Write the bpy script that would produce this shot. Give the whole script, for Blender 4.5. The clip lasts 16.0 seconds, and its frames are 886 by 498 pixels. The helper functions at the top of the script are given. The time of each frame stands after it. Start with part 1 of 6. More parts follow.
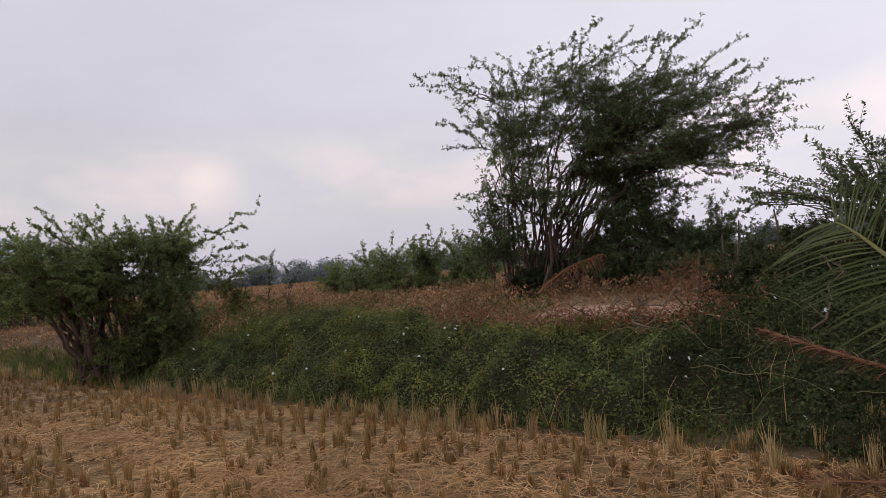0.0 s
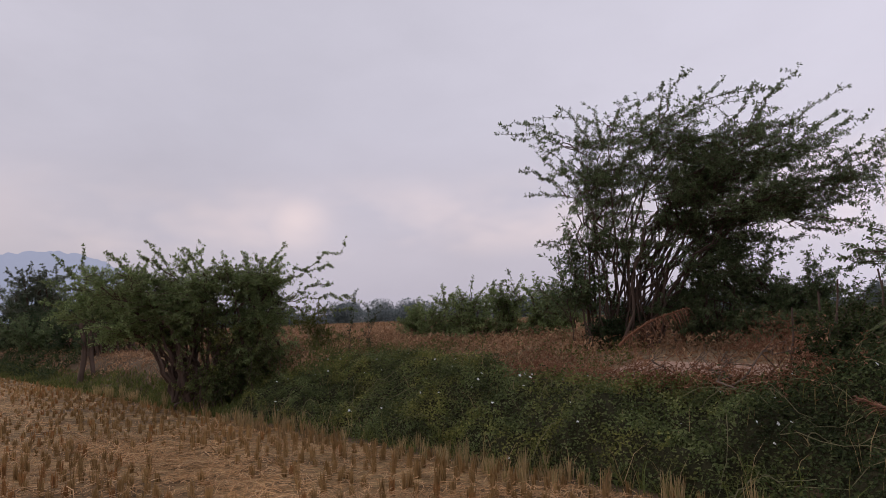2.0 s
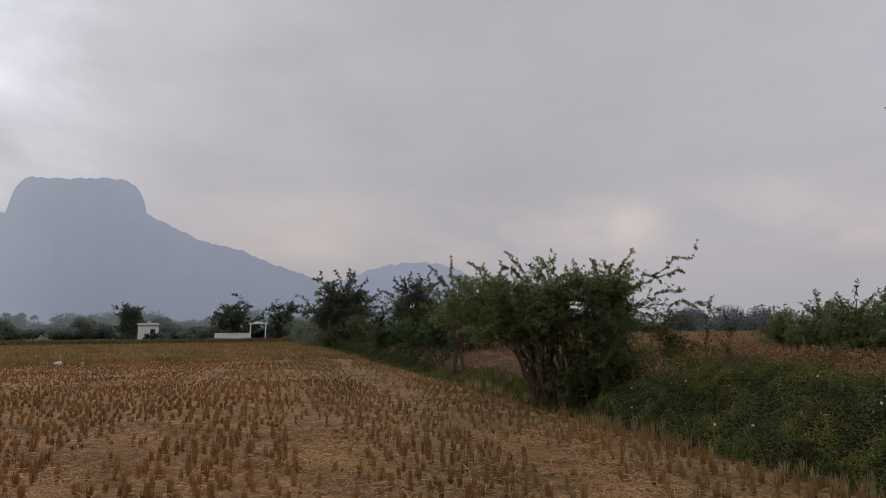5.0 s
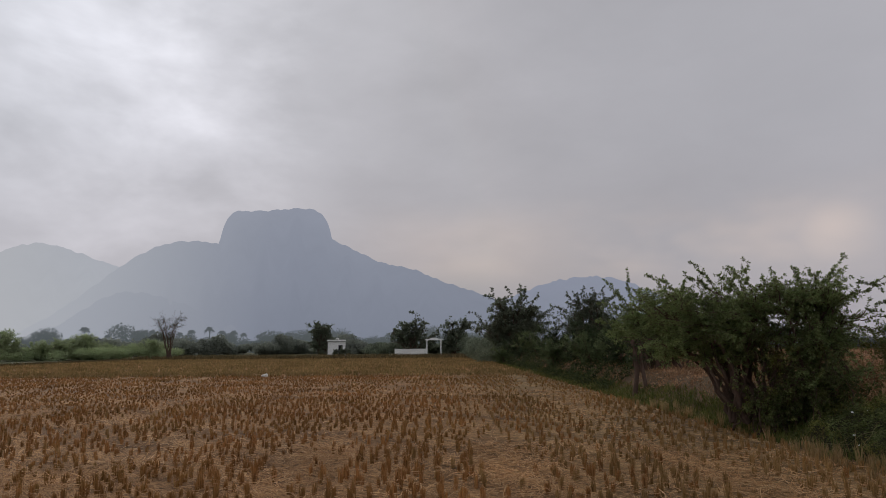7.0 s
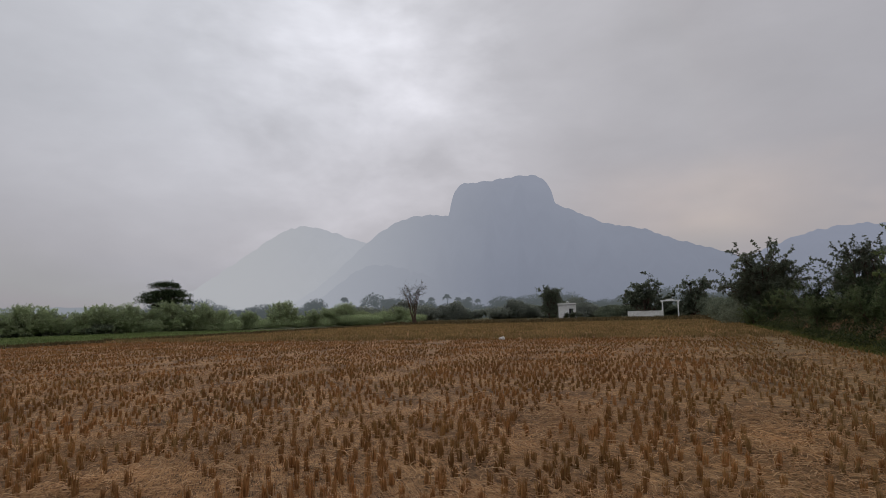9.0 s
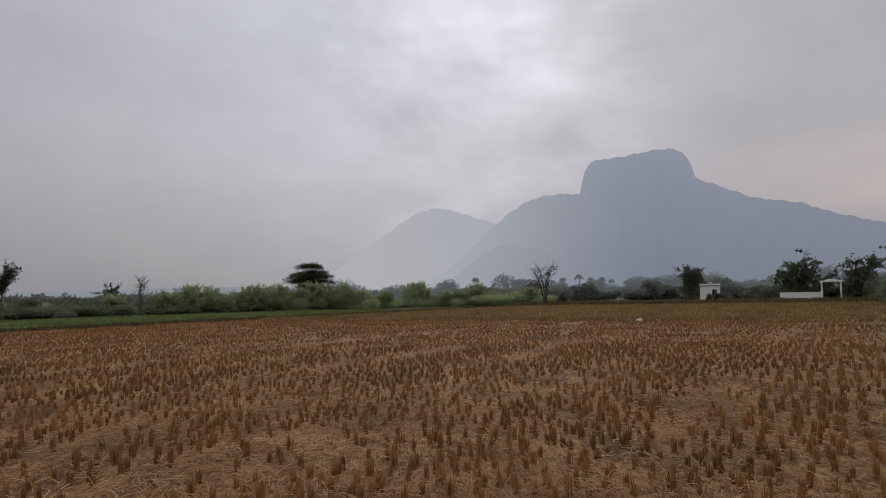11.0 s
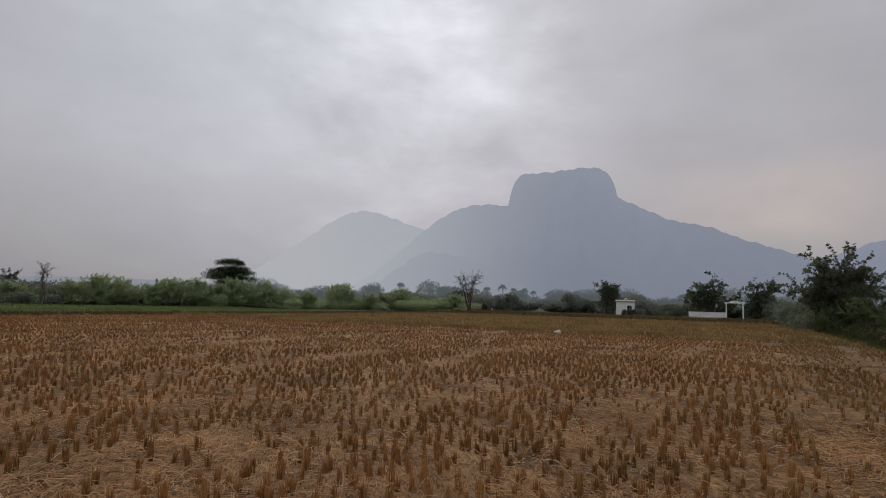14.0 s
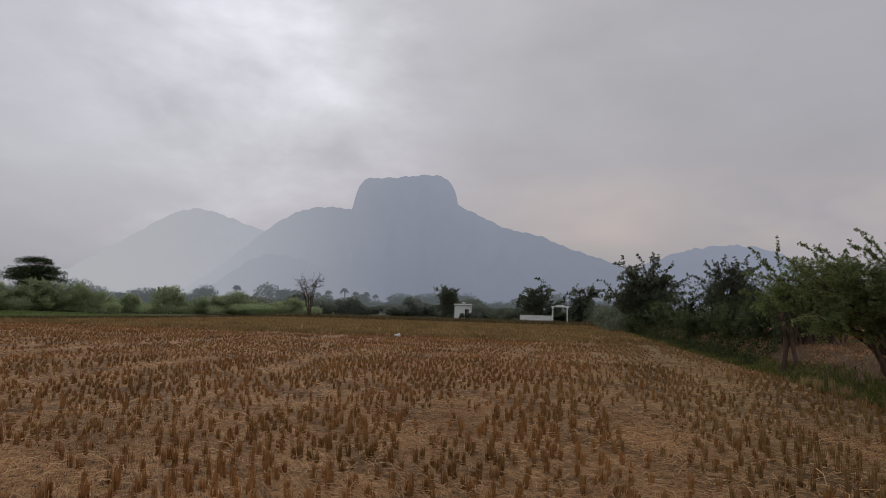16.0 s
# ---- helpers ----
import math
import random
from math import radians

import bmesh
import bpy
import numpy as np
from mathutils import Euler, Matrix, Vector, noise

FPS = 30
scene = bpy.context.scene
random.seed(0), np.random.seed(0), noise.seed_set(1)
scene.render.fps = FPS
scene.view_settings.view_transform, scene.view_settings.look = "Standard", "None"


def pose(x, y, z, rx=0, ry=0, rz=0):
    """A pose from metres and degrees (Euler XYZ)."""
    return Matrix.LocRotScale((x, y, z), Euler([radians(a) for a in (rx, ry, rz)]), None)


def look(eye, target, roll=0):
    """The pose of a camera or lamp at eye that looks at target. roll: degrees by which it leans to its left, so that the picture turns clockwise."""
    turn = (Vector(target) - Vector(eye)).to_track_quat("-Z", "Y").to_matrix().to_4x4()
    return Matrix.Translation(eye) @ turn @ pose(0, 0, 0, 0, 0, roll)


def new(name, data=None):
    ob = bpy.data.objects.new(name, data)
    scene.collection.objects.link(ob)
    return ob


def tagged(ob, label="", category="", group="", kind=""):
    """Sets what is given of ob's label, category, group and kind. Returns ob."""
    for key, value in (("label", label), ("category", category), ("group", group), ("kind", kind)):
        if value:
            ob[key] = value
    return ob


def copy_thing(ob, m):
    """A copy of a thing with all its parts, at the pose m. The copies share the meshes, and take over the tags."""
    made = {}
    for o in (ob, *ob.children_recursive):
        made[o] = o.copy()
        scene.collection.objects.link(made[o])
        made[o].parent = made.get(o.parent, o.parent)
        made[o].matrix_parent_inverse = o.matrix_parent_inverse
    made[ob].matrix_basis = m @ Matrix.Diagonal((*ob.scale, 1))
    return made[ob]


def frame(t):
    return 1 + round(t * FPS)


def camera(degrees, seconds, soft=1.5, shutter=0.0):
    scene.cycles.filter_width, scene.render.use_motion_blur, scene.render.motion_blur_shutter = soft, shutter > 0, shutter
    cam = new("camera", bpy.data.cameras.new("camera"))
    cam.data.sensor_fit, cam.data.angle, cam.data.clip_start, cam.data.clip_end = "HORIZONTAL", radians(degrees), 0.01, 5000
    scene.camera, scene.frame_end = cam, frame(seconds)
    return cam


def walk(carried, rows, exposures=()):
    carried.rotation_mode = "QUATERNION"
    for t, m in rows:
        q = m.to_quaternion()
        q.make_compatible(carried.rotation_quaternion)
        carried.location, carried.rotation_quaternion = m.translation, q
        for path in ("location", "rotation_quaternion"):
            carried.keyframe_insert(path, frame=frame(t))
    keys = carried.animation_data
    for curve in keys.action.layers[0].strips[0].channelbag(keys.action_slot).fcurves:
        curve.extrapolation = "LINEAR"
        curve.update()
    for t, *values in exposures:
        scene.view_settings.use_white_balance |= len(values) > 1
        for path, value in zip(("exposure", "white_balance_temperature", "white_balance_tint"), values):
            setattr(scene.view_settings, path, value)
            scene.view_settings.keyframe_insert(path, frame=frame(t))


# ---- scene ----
ROWS = [
    (0.0, -0.004, 0.007, 1.488, 0.07, 1.71, -4.72),
    (0.5, -0.054, -0.020, 1.484, 2.64, 5.43, -1.67),
    (1.0, -0.022, -0.059, 1.481, 3.61, 6.28, -1.42),
    (1.5, 0.026, -0.076, 1.480, 3.97, 5.04, -0.47),
    (2.0, 0.041, -0.072, 1.494, 7.31, 6.17, -2.00),
    (2.5, 0.015, -0.125, 1.468, 10.47, 6.36, -2.96),
    (3.0, -0.041, -0.189, 1.472, 16.71, 6.57, -2.47),
    (3.5, -0.115, -0.247, 1.508, 21.58, 5.97, -2.85),
    (4.0, -0.154, -0.239, 1.496, 26.13, 6.74, 0.80),
    (4.5, -0.143, -0.253, 1.495, 31.56, 6.77, 1.04),
    (5.0, -0.141, -0.275, 1.507, 37.38, 7.32, -0.43),
    (5.2, -0.148, -0.267, 1.504, 39.92, 7.65, -0.59),
    (7.3, -0.229, -0.358, 1.498, 53.92, 8.45, -0.40),
    (7.5, -0.229, -0.370, 1.504, 54.96, 8.05, -0.37),
    (8.0, -0.184, -0.461, 1.478, 63.29, 8.71, 1.52),
    (8.5, -0.258, -0.447, 1.468, 68.17, 6.16, -0.43),
    (9.0, -0.251, -0.493, 1.467, 73.34, 5.94, -1.43),
    (9.5, -0.225, -0.528, 1.467, 77.22, 6.77, -2.57),
    (10.0, -0.233, -0.531, 1.474, 80.56, 4.83, -1.78),
    (10.2, -0.237, -0.553, 1.469, 82.44, 5.16, -1.42),
    (12.3, -0.255, -0.598, 1.466, 86.87, 4.35, -0.88),
    (12.5, -0.250, -0.613, 1.469, 87.24, 5.10, -0.15),
    (13.0, -0.235, -0.588, 1.462, 85.31, 5.20, 0.38),
    (13.5, -0.236, -0.601, 1.464, 82.74, 6.00, 2.44),
    (14.0, -0.236, -0.569, 1.463, 78.59, 4.91, 1.62),
    (14.5, -0.229, -0.549, 1.460, 73.52, 4.93, 1.88),
    (15.0, -0.249, -0.525, 1.458, 69.67, 5.38, 2.35),
    (15.5, -0.248, -0.514, 1.454, 66.33, 5.03, 1.76),
    (16.0, -0.247, -0.513, 1.458, 64.29, 5.66, 1.60),
]
cam = camera(70.5, 16.0, soft=0.6)
walk(cam, [(t, pose(x, y, z, 90 + pitch, 0, yaw) @ pose(0, 0, 0, 0, 0, roll)) for t, x, y, z, yaw, pitch, roll in ROWS],
     exposures=[(0.0, 0.85, 6400, 12), (0.5, 0.7, 6200, 12), (1.5, 0.68, 6150, 15), (2.0, 0.62, 6300, 17), (3.0, 0.5, 6400, 11), (5.0, 0.3, 6450, 9), (8.0, 0.15, 6500, 9), (16.0, 0.15, 6500, 9)])

# ---- sky and sun ----
SUN_AZ, SUN_EL = 81.0, 24.0          # left of +y, above the horizon: the bright break in the cloud


def heading(az, el=0.0):
    a, e = radians(az), radians(el)
    return Vector((-math.sin(a) * math.cos(e), math.cos(a) * math.cos(e), math.sin(e)))


class Nodes:
    """Short hand for building a node tree."""

    def __init__(self, tree):
        self.tree = tree
        tree.nodes.clear()

    def add(self, kind, ins=None, **props):
        n = self.tree.nodes.new(kind)
        for k, v in props.items():
            setattr(n, k, v)
        for k, v in (ins or {}).items():
            if isinstance(v, bpy.types.NodeSocket):
                self.tree.links.new(v, n.inputs[k])
            else:
                n.inputs[k].default_value = v
        return n

    def math(self, op, a, b=0.0, c=0.0, clamp=False):
        return self.add("ShaderNodeMath", {0: a, 1: b, 2: c}, operation=op, use_clamp=clamp).outputs[0]

    def vmath(self, op, a, b=(0, 0, 0)):
        return self.add("ShaderNodeVectorMath", {0: a, 1: b}, operation=op)

    def ramp(self, fac, stops, ease="LINEAR"):
        n = self.add("ShaderNodeValToRGB", {0: fac})
        el = n.color_ramp.elements
        n.color_ramp.interpolation = ease
        while len(el) < len(stops):
            el.new(0.5)
        for e, (p, c) in zip(el, stops):
            e.position = p
            e.color = (*c, 1) if not isinstance(c, (int, float)) else (c, c, c, 1)
        return n.outputs[0]

    def mix(self, fac, a, b, blend="MIX"):
        n = self.add("ShaderNodeMix", data_type="RGBA", blend_type=blend)
        for i, v in ((0, fac), (6, a), (7, b)):
            if isinstance(v, bpy.types.NodeSocket):
                self.tree.links.new(v, n.inputs[i])
            else:
                n.inputs[i].default_value = (*v, 1) if isinstance(v, tuple) else v
        return n.outputs[2]

    def noise(self, vec, scale, detail=4.0, rough=0.55, warp=0.0):
        return self.add("ShaderNodeTexNoise", {"Vector": vec, "Scale": scale, "Detail": detail, "Roughness": rough, "Distortion": warp}).outputs[0]


world = bpy.data.worlds.new("overcast_sky")
scene.world = world
world.use_nodes = True
w = Nodes(world.node_tree)
way = w.add("ShaderNodeTexCoord").outputs["Generated"]
sep = w.add("ShaderNodeSeparateXYZ", {0: way})
up = w.math("MAXIMUM", sep.outputs[2], 0.0)
flat_up = w.math("ADD", up, 0.38)
plane = w.vmath("DIVIDE", way, w.add("ShaderNodeCombineXYZ", {0: flat_up, 1: flat_up, 2: flat_up}).outputs[0]).outputs[0]
toward = w.vmath("DOT_PRODUCT", way, heading(SUN_AZ, SUN_EL)).outputs["Value"]
near_sun = w.math("POWER", w.math("MAXIMUM", toward, 0.0), 6.0)
veil = w.ramp(up, [(0.0, (0.385, 0.37, 0.41)), (0.10, (0.425, 0.40, 0.43)), (0.3, (0.435, 0.425, 0.46)), (1.0, (0.43, 0.43, 0.46))])
# warm gaps low over the horizon
warm_n = w.noise(plane, 2.4, 3.0)
low = w.ramp(up, [(0.08, 0.0), (0.13, 1.0), (0.17, 1.0), (0.24, 0.0)], "EASE")
warm = w.math("MULTIPLY", w.math("MULTIPLY", w.ramp(warm_n, [(0.40, 0.0), (0.62, 1.0)]), low), w.ramp(toward, [(0.80, 1.0), (0.93, 0.0)]))
warm = w.math("MULTIPLY", warm, w.ramp(sep.outputs[1], [(0.0, 0.0), (0.3, 1.0)]))
for az, el, tight in ((50.0, 9.3, 90.0), (20.5, 8.8, 900.0)):
    gap = w.math("MULTIPLY", w.math("POWER", w.math("MAXIMUM", w.vmath("DOT_PRODUCT", way, heading(az, el)).outputs["Value"], 0.0), tight), low)
    warm = w.math("MAXIMUM", w.math("MULTIPLY", warm, 0.75), w.math("MULTIPLY", gap, w.ramp(warm_n, [(0.28, 0.55), (0.55, 1.0)])))
veil = w.mix(w.math("MULTIPLY", warm, 0.9), veil, (0.62, 0.53, 0.505))
# cloud cover: broad and fine
dome = w.vmath("MULTIPLY", way, (1.0, 1.0, 2.1)).outputs[0]
big = w.noise(dome, 2.7, 5.0, 0.55, 0.25)
fine = w.noise(dome, 8.0, 5.0, 0.55, 0.3)
cover = w.math("ADD", w.math("MULTIPLY", big, 0.75), w.math("MULTIPLY", fine, 0.25))
contrast = w.math("MULTIPLY_ADD", near_sun, 0.24, 0.10)
shade = w.math("MULTIPLY_ADD", w.math("SUBTRACT", cover, 0.5), w.math("MULTIPLY", contrast, 2.6), 1.0)
tear = w.math("MULTIPLY_ADD", w.math("SUBTRACT", cover, 0.5), 1.9, w.math("POWER", w.math("MAXIMUM", toward, 0.0), 42.0))
glow = w.math("MULTIPLY", w.ramp(tear, [(0.25, 0.0), (0.65, 0.45), (1.0, 1.0)], "LINEAR"), w.math("POWER", w.math("MAXIMUM", toward, 0.0), 14.0))
side = w.math("MULTIPLY_ADD", sep.outputs[0], 0.24, w.math("MULTIPLY_ADD", w.math("POWER", w.math("MAXIMUM", toward, 0.0), 9.0), 0.43, 0.81))
round_sky = w.math("MULTIPLY_ADD", sep.outputs[1], 0.5, 0.5)
side = w.math("MULTIPLY", side, w.ramp(round_sky, [(0.0, 1.12), (0.3, 1.32), (0.42, 1.27), (0.5, 1.17), (0.76, 1.02), (0.88, 1.10), (0.965, 1.11), (1.0, 1.05)]))
veil = w.mix(w.ramp(round_sky, [(0.45, 1.0), (0.75, 0.0)]), veil, w.mix(1.0, veil, (0.965, 1.0, 1.018), "MULTIPLY"))
murk = w.math("MULTIPLY", w.ramp(up, [(0.02, 1.0), (0.24, 0.0)], "EASE"), w.ramp(round_sky, [(0.42, 1.0), (0.62, 0.0)], "EASE"))
side = w.math("MULTIPLY", side, w.math("MULTIPLY_ADD", murk, -0.2, 1.0))
shade = w.math("ADD", w.math("MULTIPLY", shade, side), w.math("MULTIPLY", glow, 0.5))
lit = w.vmath("SCALE", veil)
w.tree.links.new(shade, lit.inputs[3])
haze = w.add("ShaderNodeTexSky", sky_type="NISHITA", sun_disc=False, sun_elevation=radians(SUN_EL), sun_rotation=radians(-SUN_AZ), dust_density=4.0)
thin = w.vmath("MINIMUM", w.vmath("MULTIPLY", haze.outputs[0], (0.004, 0.004, 0.004)).outputs[0], (0.04, 0.04, 0.04)).outputs[0]
both = w.vmath("ADD", lit.outputs[0], thin).outputs[0]
SKY = w.add("ShaderNodeBackground", {"Color": both, "Strength": 1.0})
w.add("ShaderNodeOutputWorld", {"Surface": SKY.outputs[0]})

sun = new("sun", bpy.data.lights.new("sun", "SUN"))
sun.data.energy, sun.data.angle, sun.data.color = 0.6, radians(25), (1.0, 0.95, 0.88)
sun.matrix_world = look(heading(SUN_AZ, SUN_EL) * 50, (0, 0, 0))

# ---- materials ----


def material(name):
    m = bpy.data.materials.new(name)
    m.use_nodes = True
    return m, Nodes(m.node_tree)


def finish(n, colour, rough=0.85, bump=None, depth=0.02, strength=0.6, translucent=0.0):
    ins = {"Base Color": colour, "Roughness": rough, "Specular IOR Level": 0.12}
    b = n.add("ShaderNodeBsdfPrincipled", ins)
    if bump is not None:
        bp = n.add("ShaderNodeBump", {"Height": bump, "Distance": depth, "Strength": strength})
        n.tree.links.new(bp.outputs[0], b.inputs["Normal"])
    out = b.outputs[0]
    if translucent:
        t = n.add("ShaderNodeBsdfTranslucent")
        if isinstance(colour, bpy.types.NodeSocket):
            n.tree.links.new(colour, t.inputs[0])
        out = n.add("ShaderNodeMixShader", {0: translucent, 1: out, 2: t.outputs[0]}).outputs[0]
    n.add("ShaderNodeOutputMaterial", {"Surface": out})


def leafy(name, a, b, c, rough=0.6, translucent=0.2, patch=0.6, swing=(0.6, 1.25), alt=None):
    """Leaves, blades and stalks: every piece its own tone, with broad patches over the whole."""
    m, n = material(name)
    geo = n.add("ShaderNodeNewGeometry")
    pos = n.add("ShaderNodeTexCoord").outputs["Object"]
    tone = n.ramp(geo.outputs["Random Per Island"], [(0.0, a), (0.55, b), (1.0, c)])
    broad = n.ramp(n.noise(pos, patch, 3.0), [(0.3, swing[0]), (0.7, swing[1])])
    tone = n.mix(1.0, tone, broad, "MULTIPLY")
    if alt:                                    # broad stretches of another tint
        where = n.ramp(n.noise(pos, patch * 0.6, 3.0, 0.6), [(0.48, 0.0), (0.62, 1.0)])
        tone = n.mix(where, tone, n.mix(1.0, tone, alt, "MULTIPLY"))
    finish(n, tone, rough, translucent=translucent)
    return m


def earthy(name, a, b, c, coarse=0.5, fine=14.0, depth=0.03, rough=0.95, stretch=(1, 1, 1)):
    m, n = material(name)
    pos = n.add("ShaderNodeTexCoord").outputs["Object"]
    pos = n.add("ShaderNodeMapping", {0: pos, 2: (0, 0, math.atan2(0.6, -0.8)), 3: stretch}).outputs[0] if stretch != (1, 1, 1) else pos
    n1, n2, n3 = n.noise(pos, coarse, 5.0), n.noise(pos, fine, 6.0, 0.65), n.noise(pos, fine * 6, 3.0)
    base = n.mix(n.ramp(n1, [(0.35, 0.0), (0.65, 1.0)]), a, b)
    base = n.mix(n.ramp(n2, [(0.42, 0.0), (0.68, 1.0)]), base, c)
    base = n.mix(0.5, base, n.ramp(n3, [(0.3, 0.55), (0.7, 1.3)]), "MULTIPLY")
    finish(n, base, rough, n.math("ADD", n2, n.math("MULTIPLY", n3, 0.4)), depth, 0.8)
    return m


def bark(name, a, b):
    m, n = material(name)
    pos = n.add("ShaderNodeTexCoord").outputs["Object"]
    long = n.vmath("MULTIPLY", pos, (9.0, 9.0, 1.6)).outputs[0]
    n1, n2 = n.noise(long, 3.0, 6.0, 0.7), n.noise(pos, 1.5, 3.0)
    finish(n, n.mix(n.math("MULTIPLY", n1, n2), a, b), 0.9, n1, 0.02, 0.8)
    return m


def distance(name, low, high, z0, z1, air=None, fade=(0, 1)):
    """Far land seen through the haze: a plain glowing backdrop with the air's colour painted into it."""
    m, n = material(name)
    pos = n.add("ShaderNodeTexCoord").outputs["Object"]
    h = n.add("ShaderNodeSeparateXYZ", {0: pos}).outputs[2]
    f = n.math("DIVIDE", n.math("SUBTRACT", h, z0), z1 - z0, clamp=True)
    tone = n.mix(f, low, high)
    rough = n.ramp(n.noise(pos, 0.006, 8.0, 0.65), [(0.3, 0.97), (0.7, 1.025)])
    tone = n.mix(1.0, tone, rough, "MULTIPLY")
    if air:                                    # more haze mixed into the colour to the west
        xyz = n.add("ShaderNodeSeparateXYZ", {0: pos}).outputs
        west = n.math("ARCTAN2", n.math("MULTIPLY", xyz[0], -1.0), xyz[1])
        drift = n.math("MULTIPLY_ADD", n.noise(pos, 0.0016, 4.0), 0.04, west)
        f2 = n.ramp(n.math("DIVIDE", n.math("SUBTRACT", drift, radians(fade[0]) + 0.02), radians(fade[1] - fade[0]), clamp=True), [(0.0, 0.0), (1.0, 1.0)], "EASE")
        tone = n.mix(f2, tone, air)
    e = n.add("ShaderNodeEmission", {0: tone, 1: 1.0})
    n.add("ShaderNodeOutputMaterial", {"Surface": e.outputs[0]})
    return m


def litter(name):
    """Trodden soil under a mat of crossing straws."""
    m, n = material(name)
    pos = n.add("ShaderNodeTexCoord").outputs["Object"]
    soil = n.mix(n.ramp(n.noise(pos, 0.5, 5.0), [(0.35, 0.0), (0.65, 1.0)]), (0.105, 0.058, 0.032), (0.2, 0.105, 0.049))
    soil = n.mix(0.6, soil, n.ramp(n.noise(pos, 40.0, 4.0), [(0.3, 0.5), (0.7, 1.35)]), "MULTIPLY")
    mat, relief = None, None
    for k, (turn, long) in enumerate(((20, 5.0), (75, 7.0), (128, 4.0), (165, 9.0))):
        at = n.add("ShaderNodeMapping", {0: pos, 2: (0, 0, radians(turn)), 3: (long, 75.0, 20.0)}).outputs[0]
        f = n.noise(at, 1.0, 2.0, 0.5, 0.6)
        mat = f if mat is None else n.math("MAXIMUM", mat, f)
    thick = n.ramp(n.noise(n.add("ShaderNodeMapping", {0: pos, 2: (0, 0, math.atan2(0.6, -0.8)), 3: (0.5, 1.6, 1.0)}).outputs[0], 0.8, 5.0), [(0.36, 0.25), (0.58, 1.0)])
    on = n.math("MULTIPLY", n.ramp(mat, [(0.51, 0.0), (0.62, 1.0)]), thick)
    straw = n.mix(n.noise(pos, 23.0, 3.0), (0.38, 0.2, 0.085), (0.58, 0.34, 0.155))
    clod = n.ramp(n.noise(pos, 7.0, 6.0, 0.65), [(0.3, 0.45), (0.7, 1.4)])
    wide = n.ramp(n.noise(pos, 1.6, 4.0, 0.6), [(0.3, 0.7), (0.7, 1.2)])
    colour = n.mix(1.0, n.mix(1.0, n.mix(on, soil, straw), clod, "MULTIPLY"), wide, "MULTIPLY")
    xyz = n.add("ShaderNodeSeparateXYZ", {0: pos}).outputs
    near_bank = n.math("ADD", n.math("MULTIPLY", xyz[0], 0.6), n.math("MULTIPLY", xyz[1], 0.8))
    damp = n.ramp(n.math("DIVIDE", n.math("ADD", near_bank, 2.0), 5.0, clamp=True), [(0.0, 0.0), (1.0, 1.0)])
    colour = n.mix(damp, colour, n.mix(1.0, colour, (0.86, 0.98, 1.02), "MULTIPLY"))
    finish(n, colour, 0.92, mat, 0.02, 0.9)
    return m


M_LITTER = litter("straw_strewn_soil")
M_FARFIELD = earthy("far_stubble", (0.317, 0.164, 0.063), (0.371, 0.186, 0.075), (0.229, 0.134, 0.051), 0.12, 2.5, 0.05, stretch=(0.3, 1, 1))
M_PADDY = earthy("green_paddy", (0.14, 0.185, 0.07), (0.175, 0.22, 0.082), (0.105, 0.14, 0.058), 0.08, 2.0, 0.06)
M_BANK = earthy("bank_soil", (0.115, 0.075, 0.043), (0.16, 0.10, 0.062), (0.075, 0.06, 0.032), 0.8, 8.0, 0.05)
M_UPPER = earthy("dry_grass_ground", (0.27, 0.165, 0.10), (0.22, 0.15, 0.09), (0.14, 0.11, 0.06), 0.5, 8.0, 0.04)
M_PATH = earthy("dirt_path", (0.45, 0.31, 0.235), (0.38, 0.245, 0.175), (0.30, 0.18, 0.125), 0.9, 12.0, 0.02)
M_PLAIN = earthy("far_plain", (0.098, 0.094, 0.049), (0.065, 0.083, 0.039), (0.124, 0.101, 0.058), 0.02, 0.4, 0.1)
M_STUBBLE = leafy("rice_stubble", (0.235, 0.112, 0.042), (0.42, 0.2, 0.074), (0.37, 0.205, 0.078), 0.8, 0.25, 0.45, (0.55, 1.2), (0.92, 1.0, 0.95))
M_STUBBLE_OLIVE = leafy("olive_rice_stubble", (0.22, 0.13, 0.051), (0.37, 0.222, 0.09), (0.39, 0.25, 0.105), 0.8, 0.25, 0.45, (0.6, 1.2))
M_STRAW = leafy("loose_straw", (0.32, 0.17, 0.073), (0.5, 0.28, 0.125), (0.63, 0.41, 0.22), 0.75, 0.15, 0.7)
M_TUFT = leafy("rice_tufts", (0.23, 0.20, 0.075), (0.40, 0.28, 0.13), (0.48, 0.34, 0.18), 0.75, 0.15, 1.2)
M_TUFT_DRY = leafy("dry_rice_tuft", (0.22, 0.15, 0.07), (0.38, 0.25, 0.115), (0.5, 0.34, 0.17), 0.8, 0.15, 1.2)
M_GRASS = leafy("green_grass", (0.075, 0.095, 0.025), (0.125, 0.142, 0.036), (0.200, 0.163, 0.057), 0.6, 0.3, 0.8)
M_DRY = leafy("dry_grass", (0.2, 0.105, 0.057), (0.345, 0.195, 0.105), (0.49, 0.315, 0.18), 0.8, 0.2, 0.9, (0.45, 1.3))
M_OLIVE = leafy("olive_grass", (0.19, 0.15, 0.06), (0.30, 0.205, 0.085), (0.40, 0.26, 0.125), 0.8, 0.25, 0.4)
M_RIM = leafy("bund_weed", (0.085, 0.07, 0.032), (0.14, 0.105, 0.05), (0.21, 0.15, 0.075), 0.8, 0.2, 0.3)
